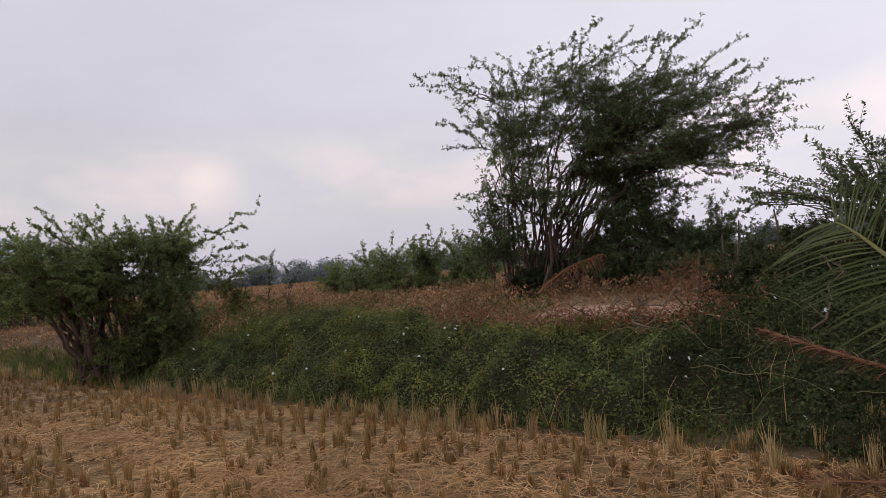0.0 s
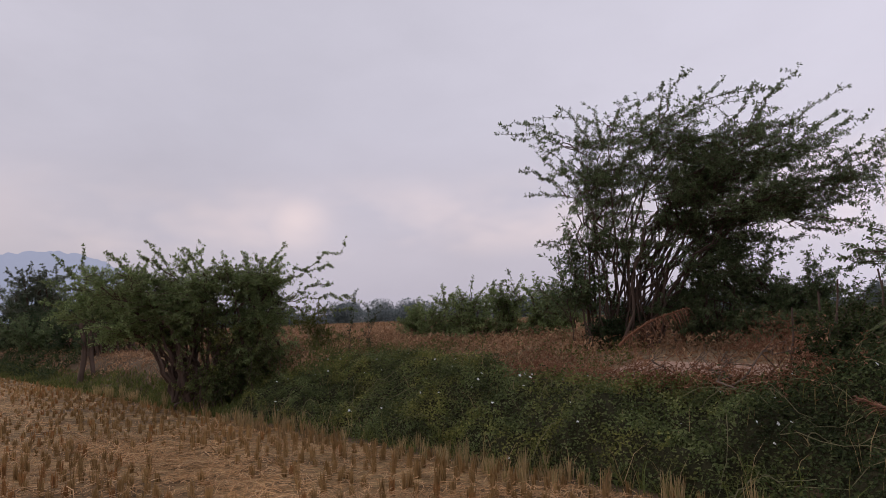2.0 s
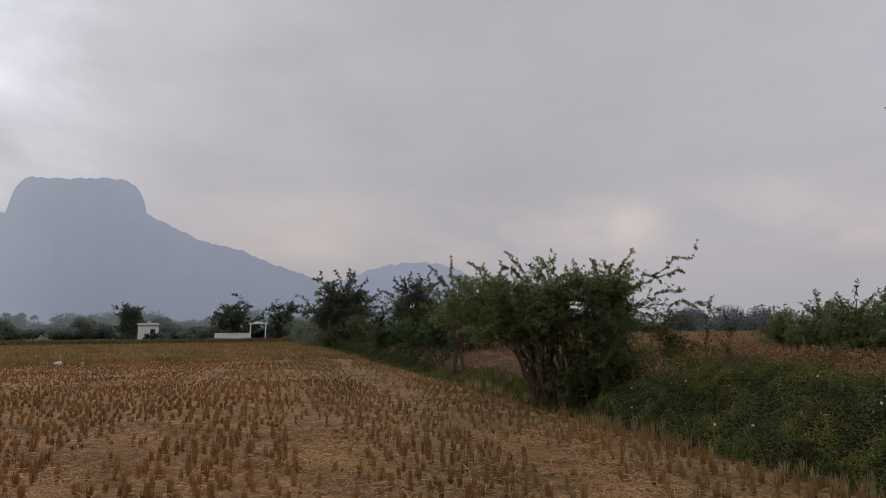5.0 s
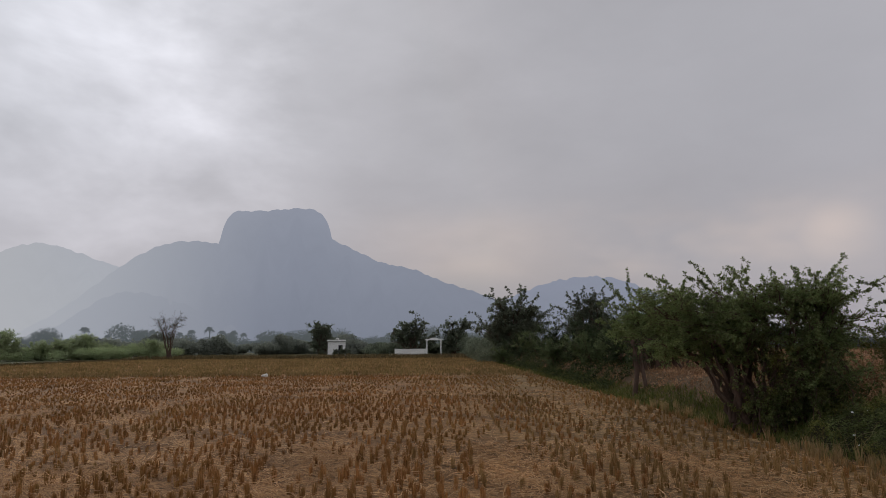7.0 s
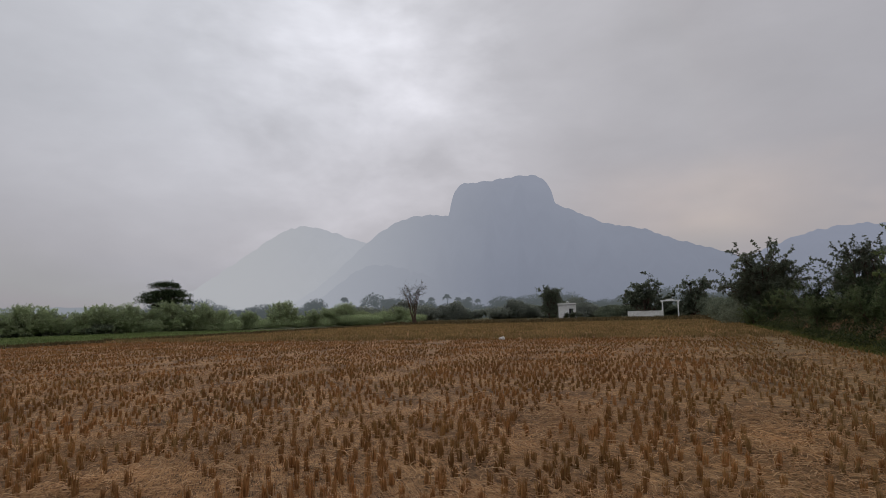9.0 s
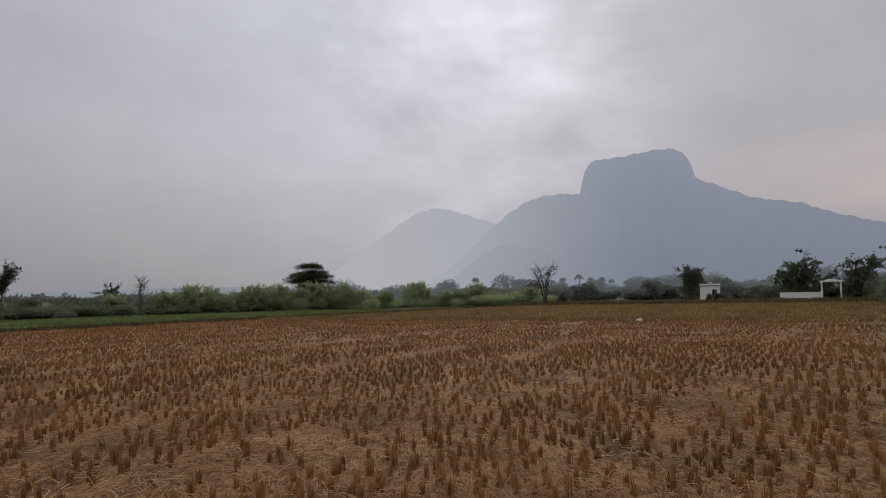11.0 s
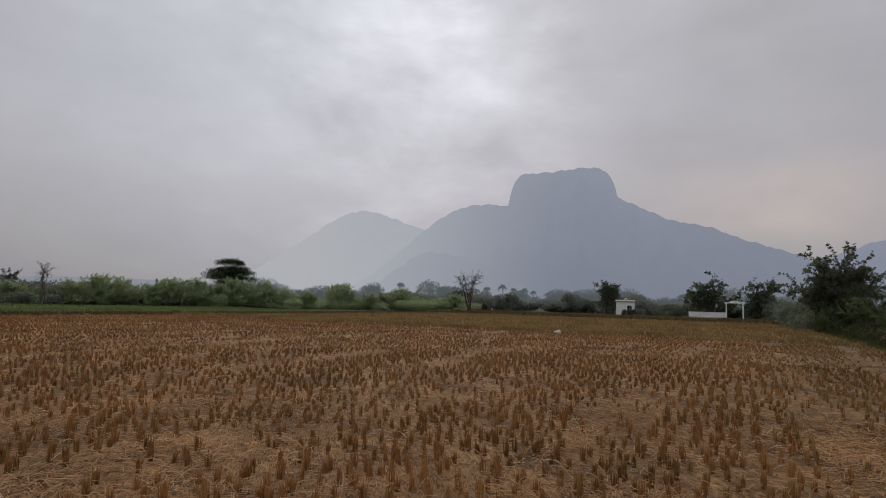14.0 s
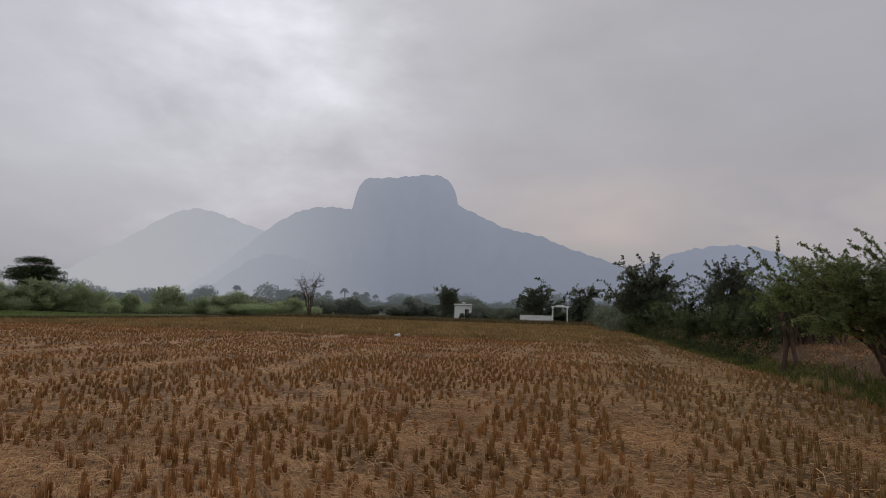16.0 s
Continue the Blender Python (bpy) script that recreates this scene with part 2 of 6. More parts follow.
M_PADDY_BLADE = leafy("paddy_blade", (0.13, 0.18, 0.065), (0.18, 0.23, 0.08), (0.23, 0.26, 0.105), 0.6, 0.3, 0.1)
M_VINE = leafy("creeper_leaf", (0.062, 0.080, 0.027), (0.108, 0.128, 0.043), (0.17, 0.185, 0.075), 0.55, 0.3, 3.2, (0.4, 1.6), (1.5, 1.25, 0.95))
M_WITHERED = leafy("withered_red_leaf", (0.17, 0.075, 0.04), (0.30, 0.145, 0.08), (0.42, 0.24, 0.15), 0.8, 0.2, 1.5, (0.55, 1.3))
M_SHRUB_LEAF = leafy("flowering_shrub_leaf", (0.036, 0.05, 0.018), (0.062, 0.078, 0.028), (0.11, 0.122, 0.048), 0.55, 0.25, 1.6, (0.5, 1.3))
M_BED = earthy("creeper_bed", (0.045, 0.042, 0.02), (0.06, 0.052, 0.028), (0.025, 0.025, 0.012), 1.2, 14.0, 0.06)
M_LEAF = leafy("thorn_tree_leaf", (0.1, 0.135, 0.062), (0.15, 0.192, 0.088), (0.21, 0.25, 0.118), 0.55, 0.48, 0.9)
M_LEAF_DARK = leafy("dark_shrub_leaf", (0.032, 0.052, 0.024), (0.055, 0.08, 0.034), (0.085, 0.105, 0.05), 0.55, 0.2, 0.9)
M_LEAF_BUSH = leafy("bush_leaf", (0.15, 0.2, 0.078), (0.225, 0.28, 0.108), (0.31, 0.35, 0.15), 0.55, 0.5, 0.9)
# row, far, north and hedge leaves: base colours lifted to carry the haze
M_LEAF_MID = leafy("hazed_row_leaf", (0.14, 0.168, 0.118), (0.19, 0.218, 0.15), (0.24, 0.265, 0.18), 0.65, 0.4, 0.4)
M_LEAF_FAR = leafy("hazed_far_leaf", (0.21, 0.23, 0.20), (0.25, 0.27, 0.22), (0.29, 0.31, 0.25), 0.8, 0.45, 0.1)
M_LEAF_NORTH = leafy("hazed_north_leaf", (0.15, 0.168, 0.168), (0.185, 0.203, 0.2), (0.22, 0.24, 0.23), 0.8, 0.3, 0.1)
# emits: the haze is put into the colour of these far trees
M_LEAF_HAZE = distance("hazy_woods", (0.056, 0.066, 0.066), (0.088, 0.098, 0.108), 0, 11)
M_LEAF_HEDGE = leafy("hazed_hedge_leaf", (0.34, 0.41, 0.23), (0.43, 0.50, 0.27), (0.50, 0.56, 0.33), 0.7, 0.5, 0.15)
M_BARK = bark("thorn_bark", (0.06, 0.04, 0.03), (0.24, 0.16, 0.12))
M_BARK_GREY = bark("grey_bark", (0.09, 0.075, 0.06), (0.24, 0.20, 0.165))
M_TWIG = bark("dead_twig", (0.10, 0.07, 0.05), (0.30, 0.22, 0.165))
M_STEM = bark("pale_vine", (0.16, 0.14, 0.07), (0.32, 0.28, 0.16))
M_FROND = leafy("palm_leaflet", (0.047, 0.060, 0.021), (0.072, 0.088, 0.030), (0.102, 0.112, 0.042), 0.4, 0.15, 1.0)
M_FROND_DRY = leafy("dry_palm_leaflet", (0.085, 0.034, 0.02), (0.16, 0.065, 0.036), (0.26, 0.14, 0.08), 0.75, 0.1, 1.0)
M_RACHIS = bark("palm_rachis", (0.16, 0.15, 0.06), (0.26, 0.24, 0.11))
M_RACHIS_DRY = bark("dry_rachis", (0.16, 0.07, 0.04), (0.34, 0.17, 0.09))
M_PETAL = earthy("white_petal", (0.78, 0.78, 0.76), (0.72, 0.71, 0.70), (0.66, 0.66, 0.6), 8.0, 60.0, 0.001, 0.6)
M_WHITE = earthy("whitewash", (0.86, 0.85, 0.82), (0.80, 0.78, 0.74), (0.66, 0.64, 0.60), 0.5, 3.0, 0.005, 0.85)
M_DARK = earthy("dark_opening", (0.03, 0.03, 0.03), (0.045, 0.04, 0.04), (0.02, 0.02, 0.02), 1.0, 5.0, 0.005, 0.9)
M_SACK = earthy("white_sack", (0.78, 0.76, 0.72), (0.66, 0.63, 0.58), (0.58, 0.54, 0.48), 6.0, 30.0, 0.01, 0.7)
M_CONCRETE = earthy("grey_concrete", (0.36, 0.35, 0.33), (0.28, 0.27, 0.26), (0.22, 0.21, 0.2), 1.0, 8.0, 0.005, 0.9)
M_METAL = earthy("galvanised_steel", (0.32, 0.32, 0.33), (0.25, 0.25, 0.26), (0.2, 0.19, 0.18), 2.0, 14.0, 0.002, 0.55)
# hill tones with the haze painted in, paler by height and bearing
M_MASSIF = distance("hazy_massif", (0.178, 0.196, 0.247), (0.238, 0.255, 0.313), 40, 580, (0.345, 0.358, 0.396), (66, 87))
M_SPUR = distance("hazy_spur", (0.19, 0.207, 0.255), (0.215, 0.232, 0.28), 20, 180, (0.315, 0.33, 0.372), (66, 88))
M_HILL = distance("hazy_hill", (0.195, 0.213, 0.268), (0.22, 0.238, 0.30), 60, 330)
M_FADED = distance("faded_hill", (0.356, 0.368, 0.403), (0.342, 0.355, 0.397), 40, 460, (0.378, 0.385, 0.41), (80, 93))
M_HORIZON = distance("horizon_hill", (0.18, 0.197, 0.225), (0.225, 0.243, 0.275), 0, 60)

# ---- mesh helpers ----


class Geo:
    """Collects vertices and quads."""

    def __init__(self):
        self.v, self.f, self.n = [], [], 0

    def add(self, v, f):
        self.v.append(np.asarray(v, float).reshape(-1, 3))
        self.f.append(np.asarray(f, int).reshape(-1, 4) + self.n)
        self.n += len(self.v[-1])

    def mesh(self, name, mat, smooth=False):
        v = np.concatenate(self.v) if self.v else np.zeros((0, 3))
        f = np.concatenate(self.f) if self.f else np.zeros((0, 4), int)
        me = bpy.data.meshes.new(name)
        me.vertices.add(len(v))
        me.vertices.foreach_set("co", v.ravel())
        me.loops.add(f.size)
        me.loops.foreach_set("vertex_index", f.ravel().astype(np.int32))
        me.polygons.add(len(f))
        me.polygons.foreach_set("loop_start", np.arange(0, f.size, 4, dtype=np.int32))
        me.polygons.foreach_set("use_smooth", np.full(len(f), smooth))
        me.materials.append(mat)
        me.update(calc_edges=True)
        return me


def part(name, me, parent=None, label="", at=None):
    ob = new(name, me)
    if at is not None:
        ob.matrix_basis = at
    if parent is not None:
        ob.parent = parent
    return tagged(ob, label) if label else ob


def bm_mesh(bm, name, mat):
    me = bpy.data.meshes.new(name)
    bm.to_mesh(me)
    bm.free()
    me.materials.append(mat)
    return me


def box(bm, x0, x1, y0, y1, z0, z1, bevel=0.0):
    r = bmesh.ops.create_cube(bm, size=1.0, matrix=Matrix.LocRotScale(((x0 + x1) / 2, (y0 + y1) / 2, (z0 + z1) / 2), None, (x1 - x0, y1 - y0, z1 - z0)))
    if bevel:
        edges = list({e for v in r["verts"] for e in v.link_edges})
        bmesh.ops.bevel(bm, geom=edges, offset=bevel, segments=2, affect="EDGES", profile=0.6)
    return bm


def unit(a):
    a = np.asarray(a, float)
    return a / np.maximum(np.linalg.norm(a, axis=-1, keepdims=True), 1e-9)


def tube(geo, pts, radii, sides=5):
    pts = np.asarray(pts, float)
    k = len(pts)
    tan = unit(np.gradient(pts, axis=0))
    side = np.cross(tan, (0.31, 0.17, 0.93))
    bad = np.linalg.norm(side, axis=1) < 0.05
    side[bad] = np.cross(tan[bad], (1, 0, 0))
    side = unit(side)
    other = np.cross(tan, side)
    ang = np.linspace(0, 2 * np.pi, sides, endpoint=False)
    ring = side[:, None] * np.cos(ang)[None, :, None] + other[:, None] * np.sin(ang)[None, :, None]
    v = pts[:, None] + ring * np.asarray(radii, float)[:, None, None]
    i, j = np.meshgrid(np.arange(k - 1), np.arange(sides), indexing="ij")
    j2 = (j + 1) % sides
    geo.add(v, np.stack([i * sides + j, i * sides + j2, (i + 1) * sides + j2, (i + 1) * sides + j], -1))


def leaves(geo, at, along, normal, length, width, fold=0.25):
    """Pointed leaves, folded a little along the middle."""
    along = unit(along)
    across = unit(np.cross(along, normal))
    normal = np.cross(across, along)
    n = len(at)
    length, width = np.broadcast_to(length, n)[:, None], np.broadcast_to(width, n)[:, None]
    mid = at + along * length * 0.45 + normal * width * fold
    v = np.stack([at, mid + across * width * 0.5, at + along * length - normal * width * fold * 0.5, mid - across * width * 0.5], 1)
    geo.add(v, np.arange(n * 4).reshape(n, 4))


def blades(geo, at, height, width, lean, rng, bend=0.35):
    """Grass blades and stalks: two quads each, leaning over."""
    n = len(at)
    a = rng.uniform(0, 2 * np.pi, n)
    across = np.stack([np.cos(a), np.sin(a), np.zeros(n)], 1)
    a2 = rng.uniform(0, 2 * np.pi, n)
    over = np.stack([np.cos(a2), np.sin(a2), np.zeros(n)], 1) * np.broadcast_to(lean, n)[:, None]
    h, wd = np.broadcast_to(height, n)[:, None], np.broadcast_to(width, n)[:, None]
    zed = np.array([0, 0, 1.0])
    p1 = at + (zed * 0.55 + over * (0.55 - bend * 0.5)) * h
    p2 = at + (zed * (1 - 0.25 * np.abs(over).max(1, keepdims=True)) + over) * h
    v = np.stack([at - across * wd / 2, at + across * wd / 2, p1 + across * wd * 0.45, p1 - across * wd * 0.45, p2 + across * wd * 0.12, p2 - across * wd * 0.12], 1)
    i = np.arange(n)[:, None] * 6
    geo.add(v, np.concatenate([i + np.array([0, 1, 2, 3]), i + np.array([3, 2, 4, 5])]))


def soft_noise(u, v, s=1.0, k=0):
    """Smooth variation over the plan, about -1 to 1."""
    u, v = np.asarray(u) * s + 3.1 * k, np.asarray(v) * s - 1.7 * k
    return (np.sin(1.3 * u + 0.7 * v + k) + np.sin(-0.9 * u + 1.7 * v + 2.1 + k) + np.sin(2.3 * u + 1.1 * v + 0.6) * 0.6 + np.sin(0.6 * u - 2.9 * v + 4.0) * 0.5) / 3.1


def smooth(x):
    x = np.clip(x, 0, 1)
    return x * x * (3 - 2 * x)


# The plan is squared to the field: u runs along the bank, away to the north-west; v runs across it, field to bank.
def plan(u, v, z=0.0):
    u, v = np.asarray(u, float), np.asarray(v, float)
    return np.stack([-0.8 * u + 0.6 * v, 0.6 * u + 0.8 * v, np.broadcast_to(z, u.shape) + 0 * u], -1)


def to_plan(x, y):
    return -0.8 * x + 0.6 * y, 0.6 * x + 0.8 * y


BUND_U, BUND_V, BANK_V = 34.8, -40.0, 5.05


def ground_z(u, v):
    u, v = np.asarray(u, float), np.asarray(v, float)
    foot = BANK_V - 0.1 + 0.18 * soft_noise(u, 0 * u, 0.5, 2) - 0.3 * smooth((1.2 - u) / 1.0)
    z = 0.72 * smooth((v - foot) / 1.4) + 0.18 * smooth((v - 6.4) / 2.4)
    inside = (v < 4.4) & (v > -44) & (np.abs(u) < 120)
    z = z + np.where(inside, 0.018 * soft_noise(u, v, 1.4) + 0.01 * soft_noise(u, v, 5.0, 1), 0)
    z = z + np.where(v > 6.4, 0.05 * soft_noise(u, v, 0.6, 3), 0) * (np.abs(u) < 120)
    z = z + 0.12 * np.exp(-((v - BUND_V) / 0.45) ** 2) * (np.abs(u) < 100)
    z = z + 0.10 * np.exp(-((u - BUND_U) / 0.5) ** 2) * ((v < 4.5) & (v > BUND_V))
    return z


def on_ground(x, y):
    return float(ground_z(*to_plan(x, y)))


# ---- ground, one sheet to the horizon ----
def build_ground():
    us = np.concatenate([[-4000, -1500, -600, -250, -120, -60, -30, -20], np.arange(-14, 34, 0.4), np.arange(34, 40, 0.25), np.arange(40, 100, 2.5), [105, 110, 120, 140, 180, 260, 400, 700, 1500, 4000]])
    vs = np.concatenate([[-4000, -1500, -700, -300, -150, -110, -90], np.arange(-80, -43, 2.5), np.arange(-42.5, -37.5, 0.25), np.arange(-37, -12, 1.0), np.arange(-12, 4.2, 0.45), np.arange(4.2, 6.6, 0.12), np.arange(6.6, 14, 0.4), np.arange(15, 60, 4.0), [70, 100, 160, 300, 700, 1500, 4000]])
    uu, vv = np.meshgrid(us, vs, indexing="ij")
    g = Geo()
    a, b = len(us), len(vs)
    i, j = np.meshgrid(np.arange(a - 1), np.arange(b - 1), indexing="ij")
    quads = np.stack([i * b + j, i * b + j + 1, (i + 1) * b + j + 1, (i + 1) * b + j], -1).reshape(-1, 4)
    g.add(plan(uu, vv, ground_z(uu, vv)), quads[:, ::-1])
    me = g.mesh("ground", M_LITTER, True)
    for m in (M_FARFIELD, M_PADDY, M_BANK, M_UPPER, M_PATH, M_PLAIN):
        me.materials.append(m)
    cu, cv = ((us[:-1] + us[1:]) / 2)[i].ravel(), ((vs[:-1] + vs[1:]) / 2)[j].ravel()
    slot = np.full(len(cu), 6)
    slot[(cv > BUND_V) & (cv < 4.8) & (cu < BUND_U) & (cu > -60)] = 0
    slot[(cv > BUND_V) & (cv < 4.8) & (cu >= BUND_U) & (cu < 84)] = 1
    slot[(cv > -71) & (cv <= BUND_V) & (cu < 64) & (cu > -60)] = 2
    slot[(np.abs(cv - BUND_V) < 0.5) & (cu < 98) & (cu > -60)] = 3
    slot[(cv >= 4.8) & (cv < 6.4) & (cu < 110) & (cu > -60)] = 3
    slot[(cv >= 6.4) & (cv < 60) & (cu < 110) & (cu > -60)] = 4
    slot[(cv >= 6.75) & (cv < 7.9) & (cu < 4.0) & (cu > -60)] = 5
    me.polygons.foreach_set("material_index", slot.astype(np.int32))
    tagged(new("ground", me), "harvested rice field with a raised earth bank and dry plain beyond", "ground", kind="structure")


build_ground()


# ---- stubble, straw, grass ----
def tramline(u, v):
    """Where the harvester's wheels have flattened the stubble: strips along the bank and curved tracks across."""
    s = np.sin(v * 2 * np.pi / 2.6 + 0.8 * soft_noise(u, v, 0.08, 5))
    rut = np.exp(-((v + 14.5 + 0.06 * u) / 0.5) ** 2) * 0.8 + 0.9 * np.exp(-((v - 4.3) / 0.2) ** 2)
    for us, vs, wide in (((-2, 2.3, 4.7, 8.6, 15.4, 20, 27), (-4.4, -6.3, -8.0, -10.5, -15.7, -20, -29), 0.34), ((-1, 4.3, 6.2, 9.8, 12.5, 18), (-3.6, -5.9, -7.1, -9.6, -11.5, -16.5), 0.30),
                         ((2, 5.5, 7.3, 10.1, 14.4, 22, 34), (-5.6, -5.6, -5.6, -6.1, -7.0, -9.3, -13), 0.36), ((0, 7.5, 13, 21.7, 31), (2.7, 2.7, 2.65, 2.3, 3.6), 0.36), ((3, 8, 18, 30), (0.3, 0.25, 0.4, 1.0), 0.26)):
        rut = rut + (0.3 if vs[0] == 0.3 else 0.9) * np.exp(-((v - np.interp(u, us, vs) - 0.12 * soft_noise(u, v, 0.9, 8)) / wide) ** 2)
    return np.clip(s * 0.8 - 0.4 + 0.8 * soft_noise(u, v, 0.35, 6) + 1.25 * rut, 0, 1)


def stubble_clumps(rng, d0, d1, step):
    u, v = np.meshgrid(np.arange(-9, 34.2, step), np.arange(-39.5, 4.85, step * 1.2), indexing="ij")
    u, v = u.ravel() + rng.normal(0, step * 0.32, u.size), v.ravel() + rng.normal(0, step * 0.27, v.size)
    p = plan(u, v)
    d = np.hypot(p[:, 0], p[:, 1])
    az = np.degrees(np.arctan2(-p[:, 0], p[:, 1]))
    keep = (d > d0) & (d < d1) & (az > -50) & (az < 132) & (rng.random(len(u)) > 0.85 * tramline(u, v) + 0.08)
    u, v = u[keep], v[keep]
    return plan(u, v, ground_z(u, v)), u, v


def stubble(name, seed, d0, d1, step, per, width, spread, high):
    rng = np.random.default_rng(seed)
    p, u, v = stubble_clumps(rng, d0, d1, step)
    tall = np.clip(high + 0.02 * soft_noise(u, v, 0.5, 7) + rng.normal(0, 0.02, len(u)), 0.05, 0.2)
    green = rng.random(len(u)) < 0.75 * smooth((v + 1.0) / 3.5) + 0.35 * np.clip(soft_noise(u, v, 0.22, 23), 0, 1)
    for pick, tint in ((~green, M_STUBBLE), (green, M_STUBBLE_OLIVE)):
        c, t = p[pick], tall[pick]
        n = len(c)
        a, r = rng.uniform(0, 2 * np.pi, (n, per)), spread * np.sqrt(rng.random((n, per)))
        at = np.repeat(c, per, 0)
        at[:, 0] += (r * np.cos(a)).ravel()
        at[:, 1] += (r * np.sin(a)).ravel()
        at[:, 2] -= 0.015
        g = Geo()
        blades(g, at, np.repeat(t, per) * rng.uniform(0.7, 1.12, n * per), width * rng.uniform(0.7, 1.3, n * per), rng.uniform(0, 0.2, n * per), rng, 0.1)
        # the packed core of each clump
        k = 6
        ang = np.linspace(0, 2 * np.pi, k, endpoint=False)[None] + rng.uniform(0, 1, (n, 1))
        rad = spread * rng.uniform(0.25, 0.5, (n, k))
        ring = np.stack([rad * np.cos(ang), rad * np.sin(ang), np.zeros((n, k))], -1)
        top = ring * 1.5 + np.stack([np.zeros((n, k)), np.zeros((n, k)), t[:, None] * rng.uniform(0.2, 0.75, (n, k))], -1)
        q = np.arange(k)
        f = np.stack([q, (q + 1) % k, k + (q + 1) % k, k + q], -1)
        g.add(np.concatenate([c[:, None] + ring + np.array([0, 0, -0.02]), c[:, None] + top], 1), (np.arange(n)[:, None, None] * 2 * k + f[None]).reshape(-1, 4))
        label = "cut rice stubble standing in clumps on the field" if tint is M_STUBBLE else "greenish cut rice stubble in damper strips of the field"
        tagged(new(name, g.mesh(name, tint)), label, "stubble", kind="stuff")


stubble("stubble_near", 11, 2.0, 9.0, 0.185, 24, 0.0075, 0.026, 0.145)
stubble("stubble_middle", 12, 9.0, 19.0, 0.185, 10, 0.0105, 0.028, 0.125)
stubble("stubble_far", 13, 19.0, 62.0, 0.2, 4, 0.017, 0.033, 0.092)


def loose_straw():
    rng = np.random.default_rng(21)
    g = Geo()
    for d0, d1, n, wd in ((2.0, 5.5, 150000, 0.0048), (5.5, 10.0, 150000, 0.007), (10.0, 22.0, 120000, 0.011)):
        d, az = np.sqrt(rng.uniform(d0 ** 2, d1 ** 2, n)), rng.uniform(-50, 132, n)
        x, y = -d * np.sin(np.radians(az)), d * np.cos(np.radians(az))
        u, v = to_plan(x, y)
        keep = (v < 4.7) & (rng.random(n) < (0.36 if d1 < 6 else 0.24) + 0.6 * tramline(u, v))
        u, v = u[keep], v[keep]
        m = len(u)
        yaw = rng.uniform(0, 2 * np.pi, m)
        ln = rng.uniform(0.04, 0.14, m) * rng.choice([1.0, 1.8], m, p=[0.85, 0.15])
        tilt = rng.normal(0, 0.16, m)
        ax = np.stack([np.cos(yaw), np.sin(yaw), tilt], 1) * ln[:, None] / 2
        mid = plan(u, v, ground_z(u, v) + 0.012 + np.abs(tilt) * ln * 0.5 + rng.uniform(0, 0.035, m))
        bow = np.stack([-np.sin(yaw), np.cos(yaw), np.full(m, 0.3)], 1)
        off = bow * (wd * rng.uniform(0.6, 1.25, m))[:, None] / 2
        kink = mid + bow * (ln * rng.normal(0, 0.06, m))[:, None] * np.array([1, 1, 0]) + np.array([0, 0, 1.0]) * (ln * rng.uniform(0, 0.1, m))[:, None]
        e0, e1 = mid - ax, mid + ax
        k = np.arange(m)[:, None] * 6
        g.add(np.stack([e0 - off, e0 + off, kink + off, kink - off, e1 + off, e1 - off], 1), np.concatenate([k + np.array([0, 1, 2, 3]), k + np.array([3, 2, 4, 5])]))
    tagged(new("loose_straw", g.mesh("loose_straw", M_STRAW)), "pale straw scattered over the cut field", "straw", kind="stuff")


loose_straw()


def grass(name, label, mat, seed, n, us, vs, height, width, lean, clump=0, dens=None, sink=0.02):
    rng = np.random.default_rng(seed)
    c = max(1, clump)
    u, v = rng.uniform(*us, n // c), rng.uniform(*vs, n // c)
    if dens is not None:
        keep = rng.random(len(u)) < dens(u, v)
        u, v = u[keep], v[keep]
    if vs[0] < 4.9 and us[0] < 0:              # little grows at the shaded end of the bank
        keep = rng.random(len(u)) < 0.3 + 0.55 * smooth((u - 0.4) / 1.6)
        u, v = u[keep], v[keep]
    tall = np.repeat(rng.uniform(0.7, 1.25, len(u)), c)
    u, v = np.repeat(u, c), np.repeat(v, c)
    if clump:
        u, v = u + rng.normal(0, 0.05, len(u)), v + rng.normal(0, 0.05, len(u))
    at = plan(u, v, ground_z(u, v) - sink)
    g = Geo()
    blades(g, at, height * tall * rng.uniform(0.5, 1.15, len(u)), width * rng.uniform(0.7, 1.3, len(u)), rng.uniform(0.05, lean, len(u)), rng)
    return tagged(new(name, g.mesh(name, mat)), label, "grass", kind="stuff")


def rice_tufts(name, label, mat, seed, n, us, vs, per, high):
    """Stiff upright stalks in separate tufts."""
    rng = np.random.default_rng(seed)
    u, v = rng.uniform(*us, n), rng.uniform(*vs, n)
    keep = rng.random(n) < 0.75 + 0.4 * soft_noise(u, v, 1.3, 4)
    u, v = np.repeat(u[keep], per), np.repeat(v[keep], per)
    tall = np.repeat(high * rng.uniform(0.6, 1.25, keep.sum()), per)
    u, v = u + rng.normal(0, 0.022, len(u)), v + rng.normal(0, 0.022, len(u))
    g = Geo()
    blades(g, plan(u, v, ground_z(u, v) - 0.02), tall * rng.uniform(0.7, 1.12, len(u)), 0.008 * rng.uniform(0.7, 1.3, len(u)), rng.uniform(0.02, 0.3, len(u)), rng, 0.15)
    tagged(new(name, g.mesh(name, mat)), label, "rice tufts", kind="stuff")


